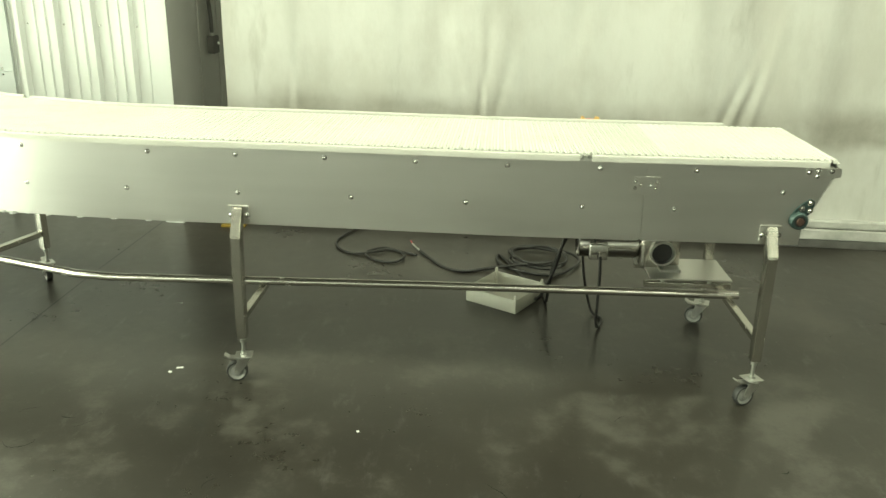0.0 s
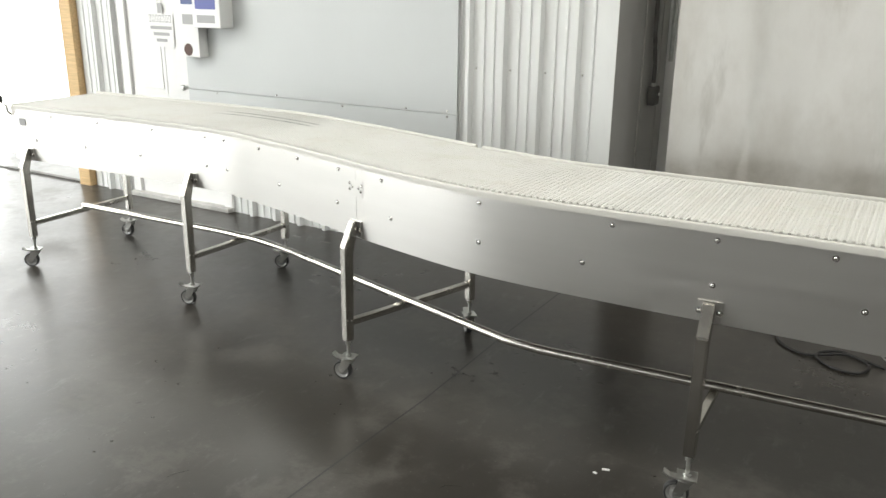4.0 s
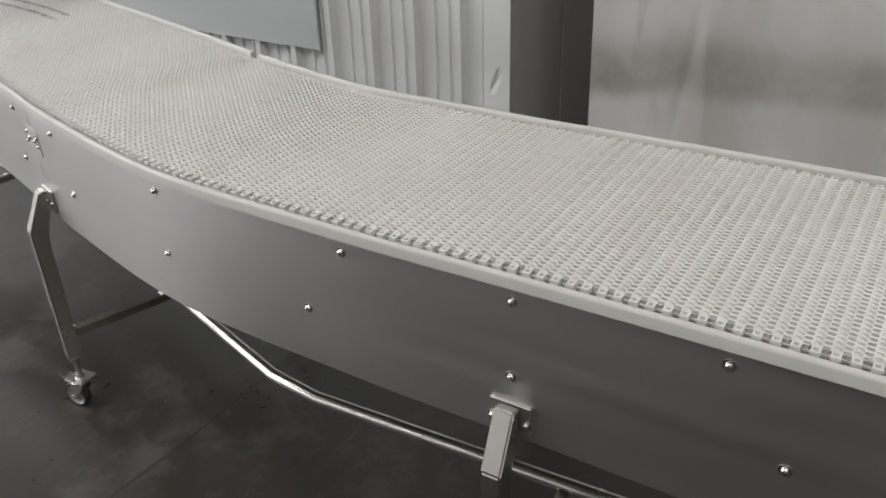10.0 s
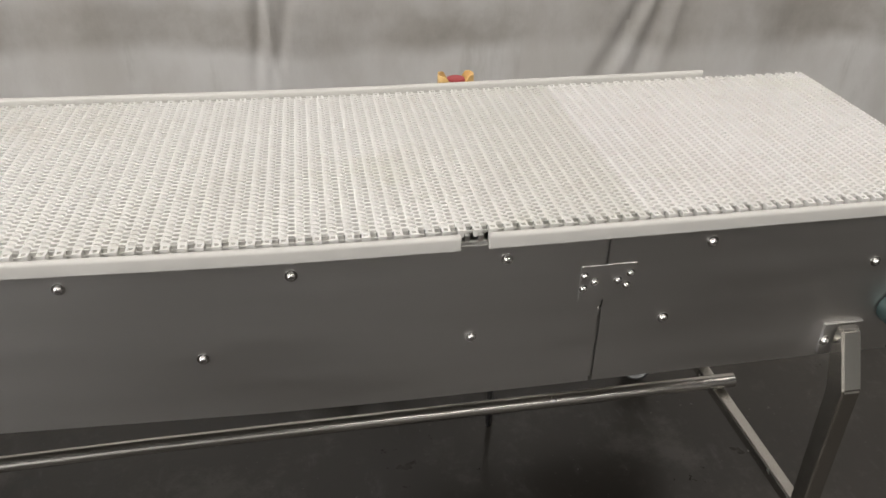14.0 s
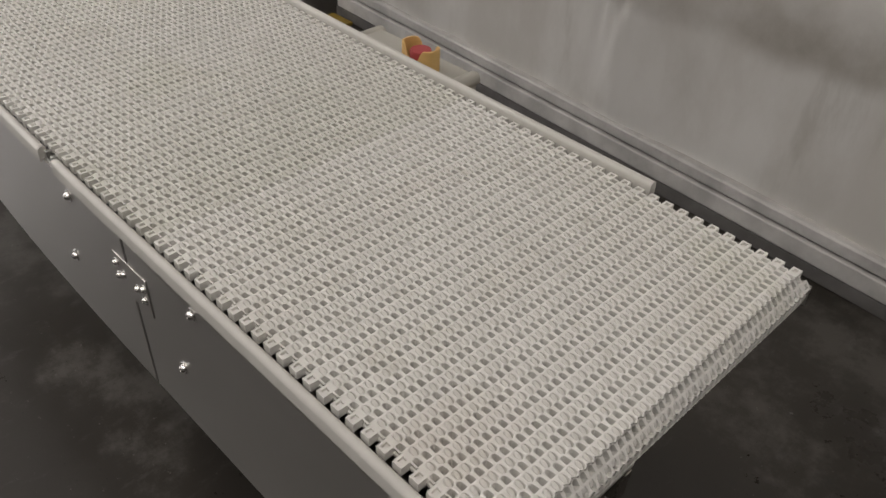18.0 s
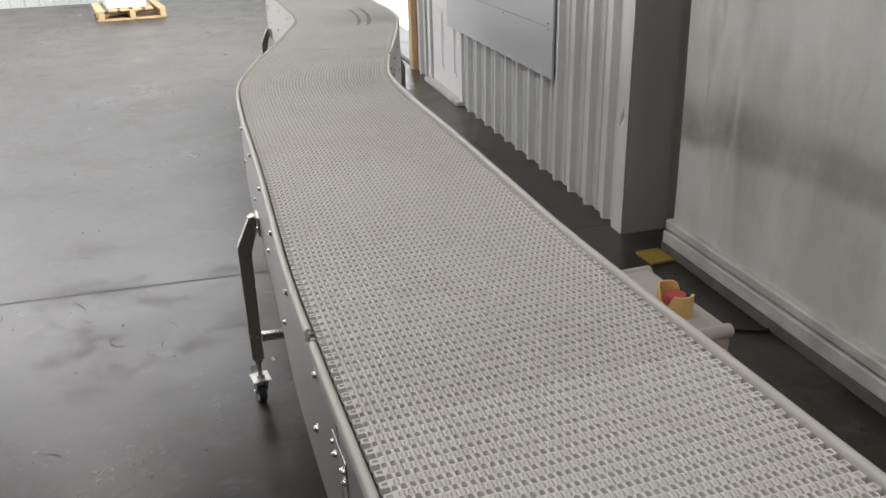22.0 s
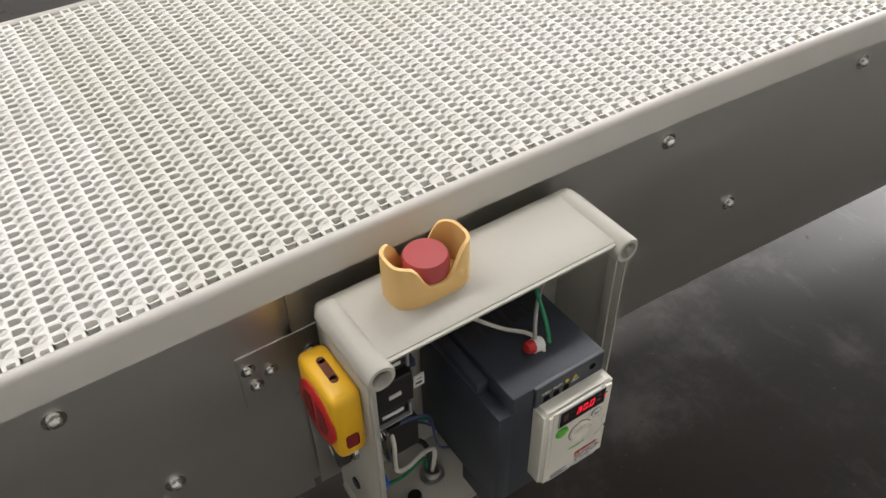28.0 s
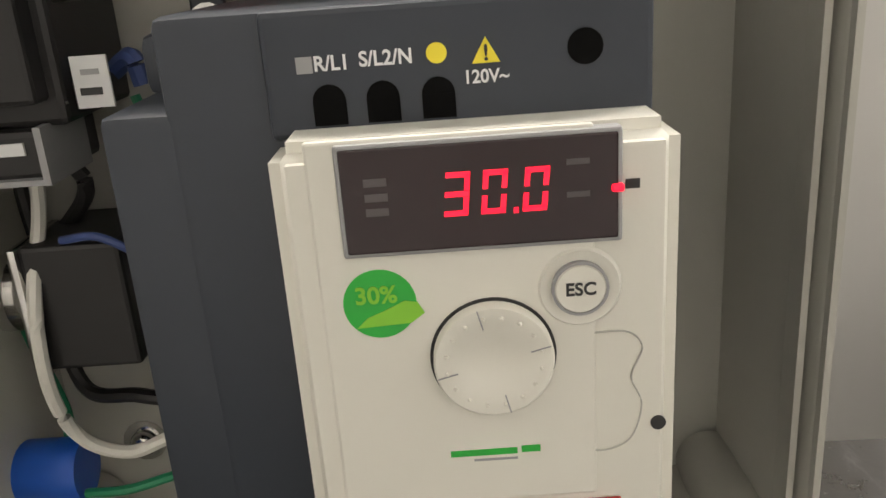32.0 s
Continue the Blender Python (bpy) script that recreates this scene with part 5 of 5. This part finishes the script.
part("logo_bar", box(-0.0430, -0.0345, FYF + 0.0006, FYF + 0.0008, 0.6838, 0.6843), M_GRWIRE, drive, "faint grey maker's line")
part("panel_edge", box(-0.0470, -0.0150, FYF + 0.0006, FYF + 0.0010, 0.6815, 0.6885, 0.0003), M_CREAM, drive, "cream logo strip").location.y -= 0.0003
kid = smooth_line([(-0.0555, FYF + 0.0004, 0.7095), (-0.0640, FYF + 0.0004, 0.7095), (-0.0672, FYF + 0.0004, 0.7060), (-0.0652, FYF + 0.0004, 0.7000), (-0.0672, FYF + 0.0004, 0.6940), (-0.0650, FYF + 0.0004, 0.6865), (-0.0590, FYF + 0.0004, 0.6842), (-0.0530, FYF + 0.0004, 0.6870)], 8)
part("cover_groove", tube(kid, 0.00018, 6), M_BOX, drive, "fine outline of the port cover")
part("screw_well", lathe([(0.0015, 0.0), (0.0015, 0.0004), (0, 0.0005)], 16, m=at(-0.0705, FYF, 0.6895, OUT_B)), M_INK, drive, "dark screw well")
# warning label
part("danger_bar", box(-0.0632, -0.0385, FYF + 0.0003, FYF + 0.0008, 0.6680, 0.6732), M_RED, drive, "red warning bar")
letters("marking", "DANGER", 0.0047, M_PRINT, drive, at(-0.0540, FYF + 0.0010, 0.6706) @ FACE_Y, 0.0001)
part("warning_mark", prism([(-0.0018, -0.0014), (0.0018, -0.0014), (0, 0.0018)], 0.0003, m=at(-0.0448, FYF + 0.0008, 0.6704)), M_PRINT, drive, "white triangle")
part("warning_mark", prism([(-0.0018, -0.0014), (0.0018, -0.0014), (0, 0.0018)], 0.0003, m=at(-0.0408, FYF + 0.0008, 0.6704)), M_YPRINT, drive, "yellow triangle")
part("label", box(-0.0632, -0.0385, FYF + 0.0002, FYF + 0.0005, 0.6535, 0.6678), M_STICKER, drive, "white warning label")
for k, tx in enumerate(("HAZARD OF ELECTRIC", "SHOCK, EXPLOSION", "OR ARC FLASH")):
    letters("marking", tx, 0.0027, M_INK, drive, at(-0.0392, FYF + 0.0006, 0.6658 - 0.0031 * k) @ FACE_Y, 0.00005, "LEFT")
for k in range(2):
    part("print_bar", box(-0.0620 + 0.003 * k, -0.0392, FYF + 0.0005, FYF + 0.0006, 0.6560 - 0.0018 * k, 0.6567 - 0.0018 * k), M_GRWIRE, drive, "unreadable fine print")
part("label", box(-0.0345, -0.0105, FYF + 0.0002, FYF + 0.0005, 0.6535, 0.6625), M_STICKER, drive, "white type label")
for z, w in ((0.6605, 0.018), (0.6580, 0.015), (0.6558, 0.020)):
    part("print_bar", box(-0.0120 - w, -0.0120, FYF + 0.0005, FYF + 0.0006, z - 0.0006, z + 0.0006), M_INK, drive, "unreadable type line")

# ---- gear motor on its shelf ----
gm = base("gear_motor", at(0.026, 0.555, 0.365), "stainless gear motor hanging on a shelf under the belt", "motor")
RX = Matrix.Rotation(radians(90), 4, "Y")
part("motor_body", lathe([(0, 0.012), (0.030, 0.010), (0.052, 0.002), (0.060, 0.006), (0.060, 0.060), (0.0575, 0.062), (0.0575, 0.064), (0.060, 0.066), (0.060, 0.235), (0.050, 0.245), (0, 0.245)], 40, m=RX), M_CHROME, gm, "polished stainless motor body", True)
part("band", lathe([(0.0615, 0.060), (0.0615, 0.067), (0.0600, 0.067), (0.0600, 0.060)], 40, m=RX), M_BLACK, gm, "black sealing ring", True)
bm = box(0.04, 0.115, -0.085, -0.04, -0.048, 0.02, 0.008, seg=3)
part("connection_box", bm, M_CHROME, gm, "polished connection box", True)
bm = box(0.245, 0.40, -0.075, 0.06, -0.085, 0.08, 0.016, seg=3)
part("gearbox", bm, M_TUBE, gm, "smooth stainless gearbox", True)
part("flange_ring", lathe([(0.050, 0), (0.050, 0.020), (0.042, 0.020), (0.040, 0.004), (0, 0.004)], 36, m=at(0.325, -0.075, -0.010, OUT_F)), M_ZINC, gm, "round flange ring with a dark bore", True)
part("bore", cyl(0.040, 0.003, 32, m=at(0.325, -0.0785, -0.010, OUT_F)), M_BLACK, gm, "black bore cover")
shelf = base("motor_shelf", at(0, 0, 0), "welded stainless shelf carrying the gear motor", "shelf")
part("plate", box(0.29, 0.60, 0.36, 0.59, 0.285, 0.291, 0.001), M_STEEL, shelf, "flat stainless plate")
for y in (0.37, 0.57):
    part("rail", box(0.27, 0.60, y, y + 0.02, 0.252, 0.272, 0.002), M_TUBE, shelf, "square rail")
for x in (0.34, 0.52):
    for y in (0.38, 0.56):
        part("spacer", cyl(0.008, 0.022, 12, m=at(x, y, 0.266)), M_ZINC, shelf, "round spacer")
part("bracket", box(0.34, 0.42, 0.43, 0.57, 0.291, 0.302, 0.002), M_ZINC, shelf, "motor foot bracket")
part("brace", prism([(0.27, 0.272), (0.285, 0.272), (0.245, 0.40), (0.232, 0.40)], 0.02, m=at(0, 0.56, 0)), M_STEEL, shelf, "slanted brace")

# cover of the control box lying on the floor
lid = base("box_cover", Matrix.Translation((-0.198, 0.632, 0.0)) @ Matrix.Rotation(radians(57), 4, "Z"), "removed grey box cover lying open on the floor", "cover")
E_ = 0.254
part("tray", open_box(E_, E_, 0.062, 0.004), M_BOX, lid, "shallow grey plastic tray", True)
for x in (0.009, E_ - 0.009):
    for y in (0.009, E_ - 0.009):
        part("screw_post", lathe([(0.0075, 0), (0.0075, 0.066), (0.0062, 0.068), (0.0062, 0.080), (0.0045, 0.083), (0, 0.083)], 14, m=at(x, y, 0)), M_BOX, lid, "corner screw post", True)

# cables
def cable(pts, r, label, material=M_CABLE, n=10):
    return thing("cable", tube(smooth_line(pts, n), r, 10), material, label, "cable", smooth=True)


coil = [(0.02, 0.62, 0.55), (0.0, 0.63, 0.42), (-0.05, 0.66, 0.18), (-0.10, 0.74, 0.03), (-0.11, 0.95, 0.008)]
for k in range(3 * 14 + 6):
    an = math.pi * 0.9 + 2 * math.pi * k / 14
    rr = (0.195 if k < 14 else 0.150) + 0.010 * math.sin(1.7 * k) - 0.006 * (k // 14)
    coil.append((-0.05 + rr * math.cos(an), 1.27 + 0.95 * rr * math.sin(an), 0.008 + 0.011 * (k / 14) + 0.003 * math.sin(2.3 * k)))
coil += [(-0.30, 1.14, 0.012), (-0.42, 1.10, 0.008), (-0.52, 1.15, 0.008), (-0.60, 1.28, 0.008), (-0.645, 1.36, 0.010)]
cable(coil, 0.0075, "thick black power cable coiled on the concrete floor", n=6)
thing("cable_end", tube(smooth_line([(-0.645, 1.36, 0.010), (-0.67, 1.40, 0.016), (-0.69, 1.43, 0.024)], 6), 0.004, 8), M_ZINC, "stripped bright wire end of the cable", "cable end", smooth=True)
thing("wire_tip", tube([(-0.69, 1.43, 0.024), (-0.70, 1.455, 0.03)], 0.0025, 8), M_RWIRE, "red wire tip at the cable's end", "wire")
cable([(-0.66, 1.30, 0.008), (-0.76, 1.36, 0.008), (-0.84, 1.40, 0.007), (-0.92, 1.32, 0.007), (-0.86, 1.22, 0.007), (-0.76, 1.20, 0.008), (-0.72, 1.28, 0.014), (-0.80, 1.36, 0.015), (-0.95, 1.30, 0.008), (-1.05, 1.36, 0.007), (-1.09, 1.48, 0.007), (-1.05, 1.62, 0.007), (-1.0, 1.72, 0.007), (-0.98, 1.84, 0.007)], 0.006, "thin black cable looped on the floor")
cable([(0.105, 0.44, 0.345), (0.108, 0.43, 0.25), (0.11, 0.44, 0.08), (0.13, 0.50, 0.015), (0.16, 0.60, 0.008), (0.12, 0.66, 0.03), (0.07, 0.64, 0.25), (0.05, 0.625, 0.56)], 0.006, "black motor cable hanging from its connection box")
cable([(0.08, 0.615, 0.575), (0.06, 0.63, 0.47), (0.0, 0.64, 0.36), (-0.05, 0.67, 0.2), (-0.06, 0.74, 0.02), (-0.05, 0.95, 0.008), (0.02, 1.08, 0.018)], 0.007, "black cable dropping from the control box")

# ---- on the north wall ----
def wall_thing(name, label, category, u, z, out=0.0):
    return base(name, NW @ at(u, -out, z), label, category)


bd = wall_thing("wall_board", "large flat grey panel hung over the siding", "panel", 0, 0, 0.024)
for z0, z1 in ((0.535, 0.7965), (0.7995, 2.30)):
    part("panel", box(-2.955, -0.935, -0.012, 0.0, z0, z1, 0.001), M_BOARD, bd, "smooth grey sheet")
for u, z in ((-0.995, 0.785), (-1.26, 0.810), (-0.995, 0.815), (-1.70, 0.785), (-2.2, 0.81), (-2.7, 0.785)):
    bolt(bd, at(u, -0.012, z, OUT_F), 0.6)
for u in (-0.841, -0.643, -0.447, -0.249):
    bolt(siding, at(u, 0.0, 1.048, OUT_F), 0.55)
bolt(siding, at(-0.186, 0.0, 1.05, OUT_F), 0.55)
dr = base("door_1", NW @ at(0, 0, 0), "white six-panel door closed in its frame", "door", kind="structure")
part("leaf", box(DU0 + 0.03, DU1 - 0.03, 0.0, 0.04, 0.03, 2.03, 0.002), M_WHITE, dr, "white painted door leaf")
for u0 in (DU0 + 0.12, DU0 + 0.46):
    for z0, z1 in ((0.16, 0.62), (0.74, 1.40), (1.50, 1.86)):
        b_ = box(u0, u0 + 0.25, -0.003, 0.0, z0, z1, 0.002)
        box(u0 + 0.03, u0 + 0.22, -0.008, -0.003, z0 + 0.03, z1 - 0.03, 0.003, bm=b_)
        part("panel", b_, M_WHITE, dr, "raised white door panel")
part("frame", box(DU0 - 0.05, DU0 + 0.025, -0.02, 0.09, 0.0, 2.08, 0.003), M_WHITE, dr, "white door jamb")
part("frame", box(DU1 - 0.025, DU1 + 0.05, -0.02, 0.09, 0.0, 2.08, 0.003), M_WHITE, dr, "white door jamb")
part("frame", box(DU0 + 0.025, DU1 - 0.025, -0.02, 0.09, 2.035, 2.08, 0.003), M_WHITE, dr, "white door head")
part("gap", box(DU0 - 0.058, DU0 - 0.05, -0.015, 0.02, 0.0, 2.08), M_INK, dr, "dark seal line")
part("sill", box(DU0 - 0.05, DU1 + 0.05, -0.06, 0.06, 0.0, 0.03, 0.004), M_TRIM, dr, "scuffed white threshold")
part("back", box(DU0 - 0.05, DU1 + 0.05, 0.055, 0.085, 0.0, 2.08), M_GREYWALL, dr, "dark backing behind the leaf")
part("knob", lathe([(0, 0.055), (0.012, 0.054), (0.020, 0.046), (0.020, 0.036), (0.010, 0.028), (0.010, 0.010), (0.026, 0.006), (0.026, 0), (0, 0)], 20, m=at(-3.0, 0.0, 0.80, OUT_F)), M_ZINC, dr, "satin metal door knob", True)
sg = wall_thing("door_sign", "white notice sheet taped to the door", "sign", -3.195, 1.185, 0.010)
part("sheet", box(-0.115, 0.115, -0.0012, 0.0, -0.135, 0.080), M_STICKER, sg, "white paper sheet")
part("picture", box(-0.022, 0.022, -0.0012, 0.0, 0.080, 0.145), M_GRWIRE, sg, "small dark picture")
for k in range(7):
    part("print_bar", box(-0.108 + 0.031 * k, -0.088 + 0.031 * k, -0.0018, -0.0012, 0.022, 0.070), M_GRWIRE, sg, "outlined heading block")
    part("heading_fill", box(-0.104 + 0.031 * k, -0.092 + 0.031 * k, -0.0021, -0.0018, 0.030 if k % 2 else 0.027, 0.064), M_STICKER, sg)
for k in range(3):
    part("print_bar", box(-0.10 + 0.025 * k, 0.10 - 0.025 * k, -0.0018, -0.0012, -0.022 - 0.040 * k, -0.002 - 0.040 * k), M_GRWIRE, sg, "unreadable print line")
ds = wall_thing("glove_dispenser", "tall white dispenser with a dark round opening", "dispenser", -2.835, 1.01, 0.036)
part("body", box(-0.085, 0.085, -0.075, 0.0, 0.0, 0.55, 0.004), M_WHITE, ds, "white dispenser body")
part("opening", lathe([(0, 0.002), (0.036, 0.002), (0.038, 0)], 20, m=at(-0.012, -0.075, 0.045, OUT_F)), mat("brown_opening", (0.10, 0.06, 0.05), 0.7), ds, "dark round opening")
part("label", box(-0.05, 0.05, -0.0765, -0.075, 0.32, 0.42), M_BWIRE, ds, "blue label")
part("print_bar", box(-0.045, 0.045, -0.0765, -0.075, 0.20, 0.26), M_GRWIRE, ds, "grey picture label")
d2 = wall_thing("mask_dispenser", "wide white dispenser box with blue print", "dispenser", -2.655, 1.195, 0.036)
part("body", box(-0.095, 0.135, -0.11, 0.0, 0.0, 0.30, 0.005), M_WHITE, d2, "white dispenser body")
part("opening", box(-0.06, 0.09, -0.1115, -0.11, 0.03, 0.075), M_GRWIRE, d2, "grey slot")
part("label", box(-0.07, 0.10, -0.1115, -0.11, 0.11, 0.24), mat("blue_print", (0.10, 0.12, 0.35), 0.5), d2, "violet-blue label")
bm = box(-4.18, -4.06, -0.05, 0.10, 0.0, 3.3, 0.004)
thing("dock_door_post", bm, M_WOOD, "yellow-brown wooden post at the edge of the dock door", "trim", kind="structure", m=NW)
bm = box(-8.6, -4.18, -0.02, 0.02, 0.0, 0.012)
thing("dock_threshold", bm, M_CURB, "dark steel strip across the dock door's threshold", "trim", kind="structure", m=NW)

# electrical box and conduit on the wall's return
jb = base("junction_box", NW @ at(END - 0.002, 0.555, 0.908), "small grey junction box with conduits on the wall return", "junction box")
part("body", box(0.0, 0.04, -0.040, 0.040, -0.050, 0.050, 0.004), M_CURB, jb, "grey steel box")
part("cover", box(0.04, 0.043, -0.037, 0.037, -0.046, 0.046, 0.001), M_CURB, jb, "dark cover plate")
part("toggle", box(0.043, 0.052, 0.012, 0.020, 0.0, 0.014, 0.001), M_STICKER, jb, "white toggle on the cover")
part("connector", cyl(0.014, 0.018, 14, m=at(0.02, -0.01, 0.050)), M_ZINC, jb, "bright conduit connector", True)
part("conduit", tube(smooth_line([(0.02, -0.01, 0.068), (0.02, -0.012, 0.16), (0.018, -0.035, 0.30), (0.016, -0.045, 0.6), (0.016, -0.045, 3.4)], 6), 0.011, 12), M_CURB, jb, "dark flexible conduit", True)
part("conduit", cyl(0.010, 3.4, 14, m=at(0.015, 0.02, 0.05)), M_GREYWALL, jb, "thin grey conduit", True)
part("conduit", cyl(0.013, 3.3, 14, m=at(0.015, 0.297, 0.16)), M_ZINC, jb, "bright steel conduit", True)

# crank at the far end and the label there
ck = base("crank_handle", on_line(LENGTH - 0.02, -0.004, 0.80), "small bent crank with a black knob at the conveyor's end", "handle")
part("arm", tube(smooth_line([(0, 0, 0), (-0.012, -0.012, 0.012), (-0.018, -0.014, 0.045), (-0.045, -0.016, 0.052), (-0.052, -0.018, 0.062)], 6), 0.006, 10), M_TUBE, ck, "bent steel arm", True)
part("knob", lathe([(0, 0), (0.010, 0), (0.015, 0.008), (0.015, 0.028), (0.010, 0.034), (0, 0.034)], 16, m=at(-0.056, -0.018, 0.058)), M_BLACK, ck, "black knob", True)
thing("type_plate", box(-0.025, 0.025, -0.002, 0.0, -0.018, 0.018, 0.0005), M_GRWIRE, "small grey type plate riveted to the side plate", "label", m=on_line(LENGTH - 0.09, -0.0005, 0.765))

# wooden pallet far off
pl = base("pallet", at(-11.2, -0.45, 0.0, Matrix.Rotation(radians(6), 4, "Z")), "pale wooden pallet with goods by the far wall", "pallet")
for k in range(6):
    part("board", box(-0.5, 0.5, -0.42 + k * 0.15, -0.32 + k * 0.15, 0.11, 0.13, 0.002), M_WOOD, pl)
for y in (-0.40, -0.02, 0.36):
    part("runner", box(-0.5, 0.5, y, y + 0.07, 0.02, 0.11, 0.003), M_WOOD, pl)
for x in (-0.48, -0.05, 0.38):
    part("bottom_board", box(x, x + 0.1, -0.42, 0.43, 0.0, 0.02), M_WOOD, pl)
thing("carton", box(-11.55, -10.9, -0.7, -0.2, 0.13, 0.55, 0.01), M_STICKER, "white carton standing on the pallet", "carton")

# crumbs on the floor
rnd = random.Random(5)
bm = bmesh.new()
for k in range(170):
    x, y = rnd.uniform(-5.5, 1.6), rnd.uniform(-2.2, 1.7)
    s_ = rnd.choice((0.0012, 0.002, 0.003, 0.004))
    box(-s_, s_, -s_ * 0.6, s_ * 0.6, 0.0, s_ * 0.7, bm=bm, m=at(x, y, 0.0, Matrix.Rotation(rnd.uniform(0, 3), 4, "Z")))
thing("crumb", bm, M_CURB, "small dark crumbs scattered on the floor", "debris", kind="stuff")
for x, y, a, l_ in ((-1.45, 0.063, 0.2, 0.012), (-1.475, 0.03, -0.4, 0.006), (-0.75, -0.32, 0.5, 0.004)):
    thing("paper_scrap", box(-l_, l_, -0.004, 0.004, 0.0, 0.003), M_STICKER, "tiny white scrap lying on the floor", "scrap", "scraps on the floor", m=at(x, y, 0.0, Matrix.Rotation(a, 4, "Z")))

# dark scuffs and scratches on the concrete
bm = bmesh.new()
for k in range(75):
    x, y, a = rnd.uniform(-4.2, 0.8), rnd.uniform(-2.6, -0.2), rnd.uniform(0, 6.3)
    n, bend, w = rnd.randint(3, 7), rnd.uniform(-0.5, 0.5), rnd.uniform(0.0008, 0.0028)
    step = rnd.uniform(0.006, 0.022)
    row = []
    for j in range(n + 1):
        ww = w * math.sin(math.pi * (j + 0.4) / (n + 0.8)) * rnd.uniform(0.6, 1.3)
        nx_, ny_ = -math.sin(a), math.cos(a)
        row.append((bm.verts.new((x + nx_ * ww, y + ny_ * ww, 0.0012)), bm.verts.new((x - nx_ * ww, y - ny_ * ww, 0.0012))))
        x, y, a = x + step * math.cos(a), y + step * math.sin(a), a + bend + rnd.uniform(-0.35, 0.35)
    for p, q in zip(row, row[1:]):
        bm.faces.new((p[0], q[0], q[1], p[1]))
thing("scuff_mark", bm, mat("dark_scuff", (0.012, 0.011, 0.010), 0.6), "thin dark scuffs and scratches on the concrete", "scuff", kind="stuff")
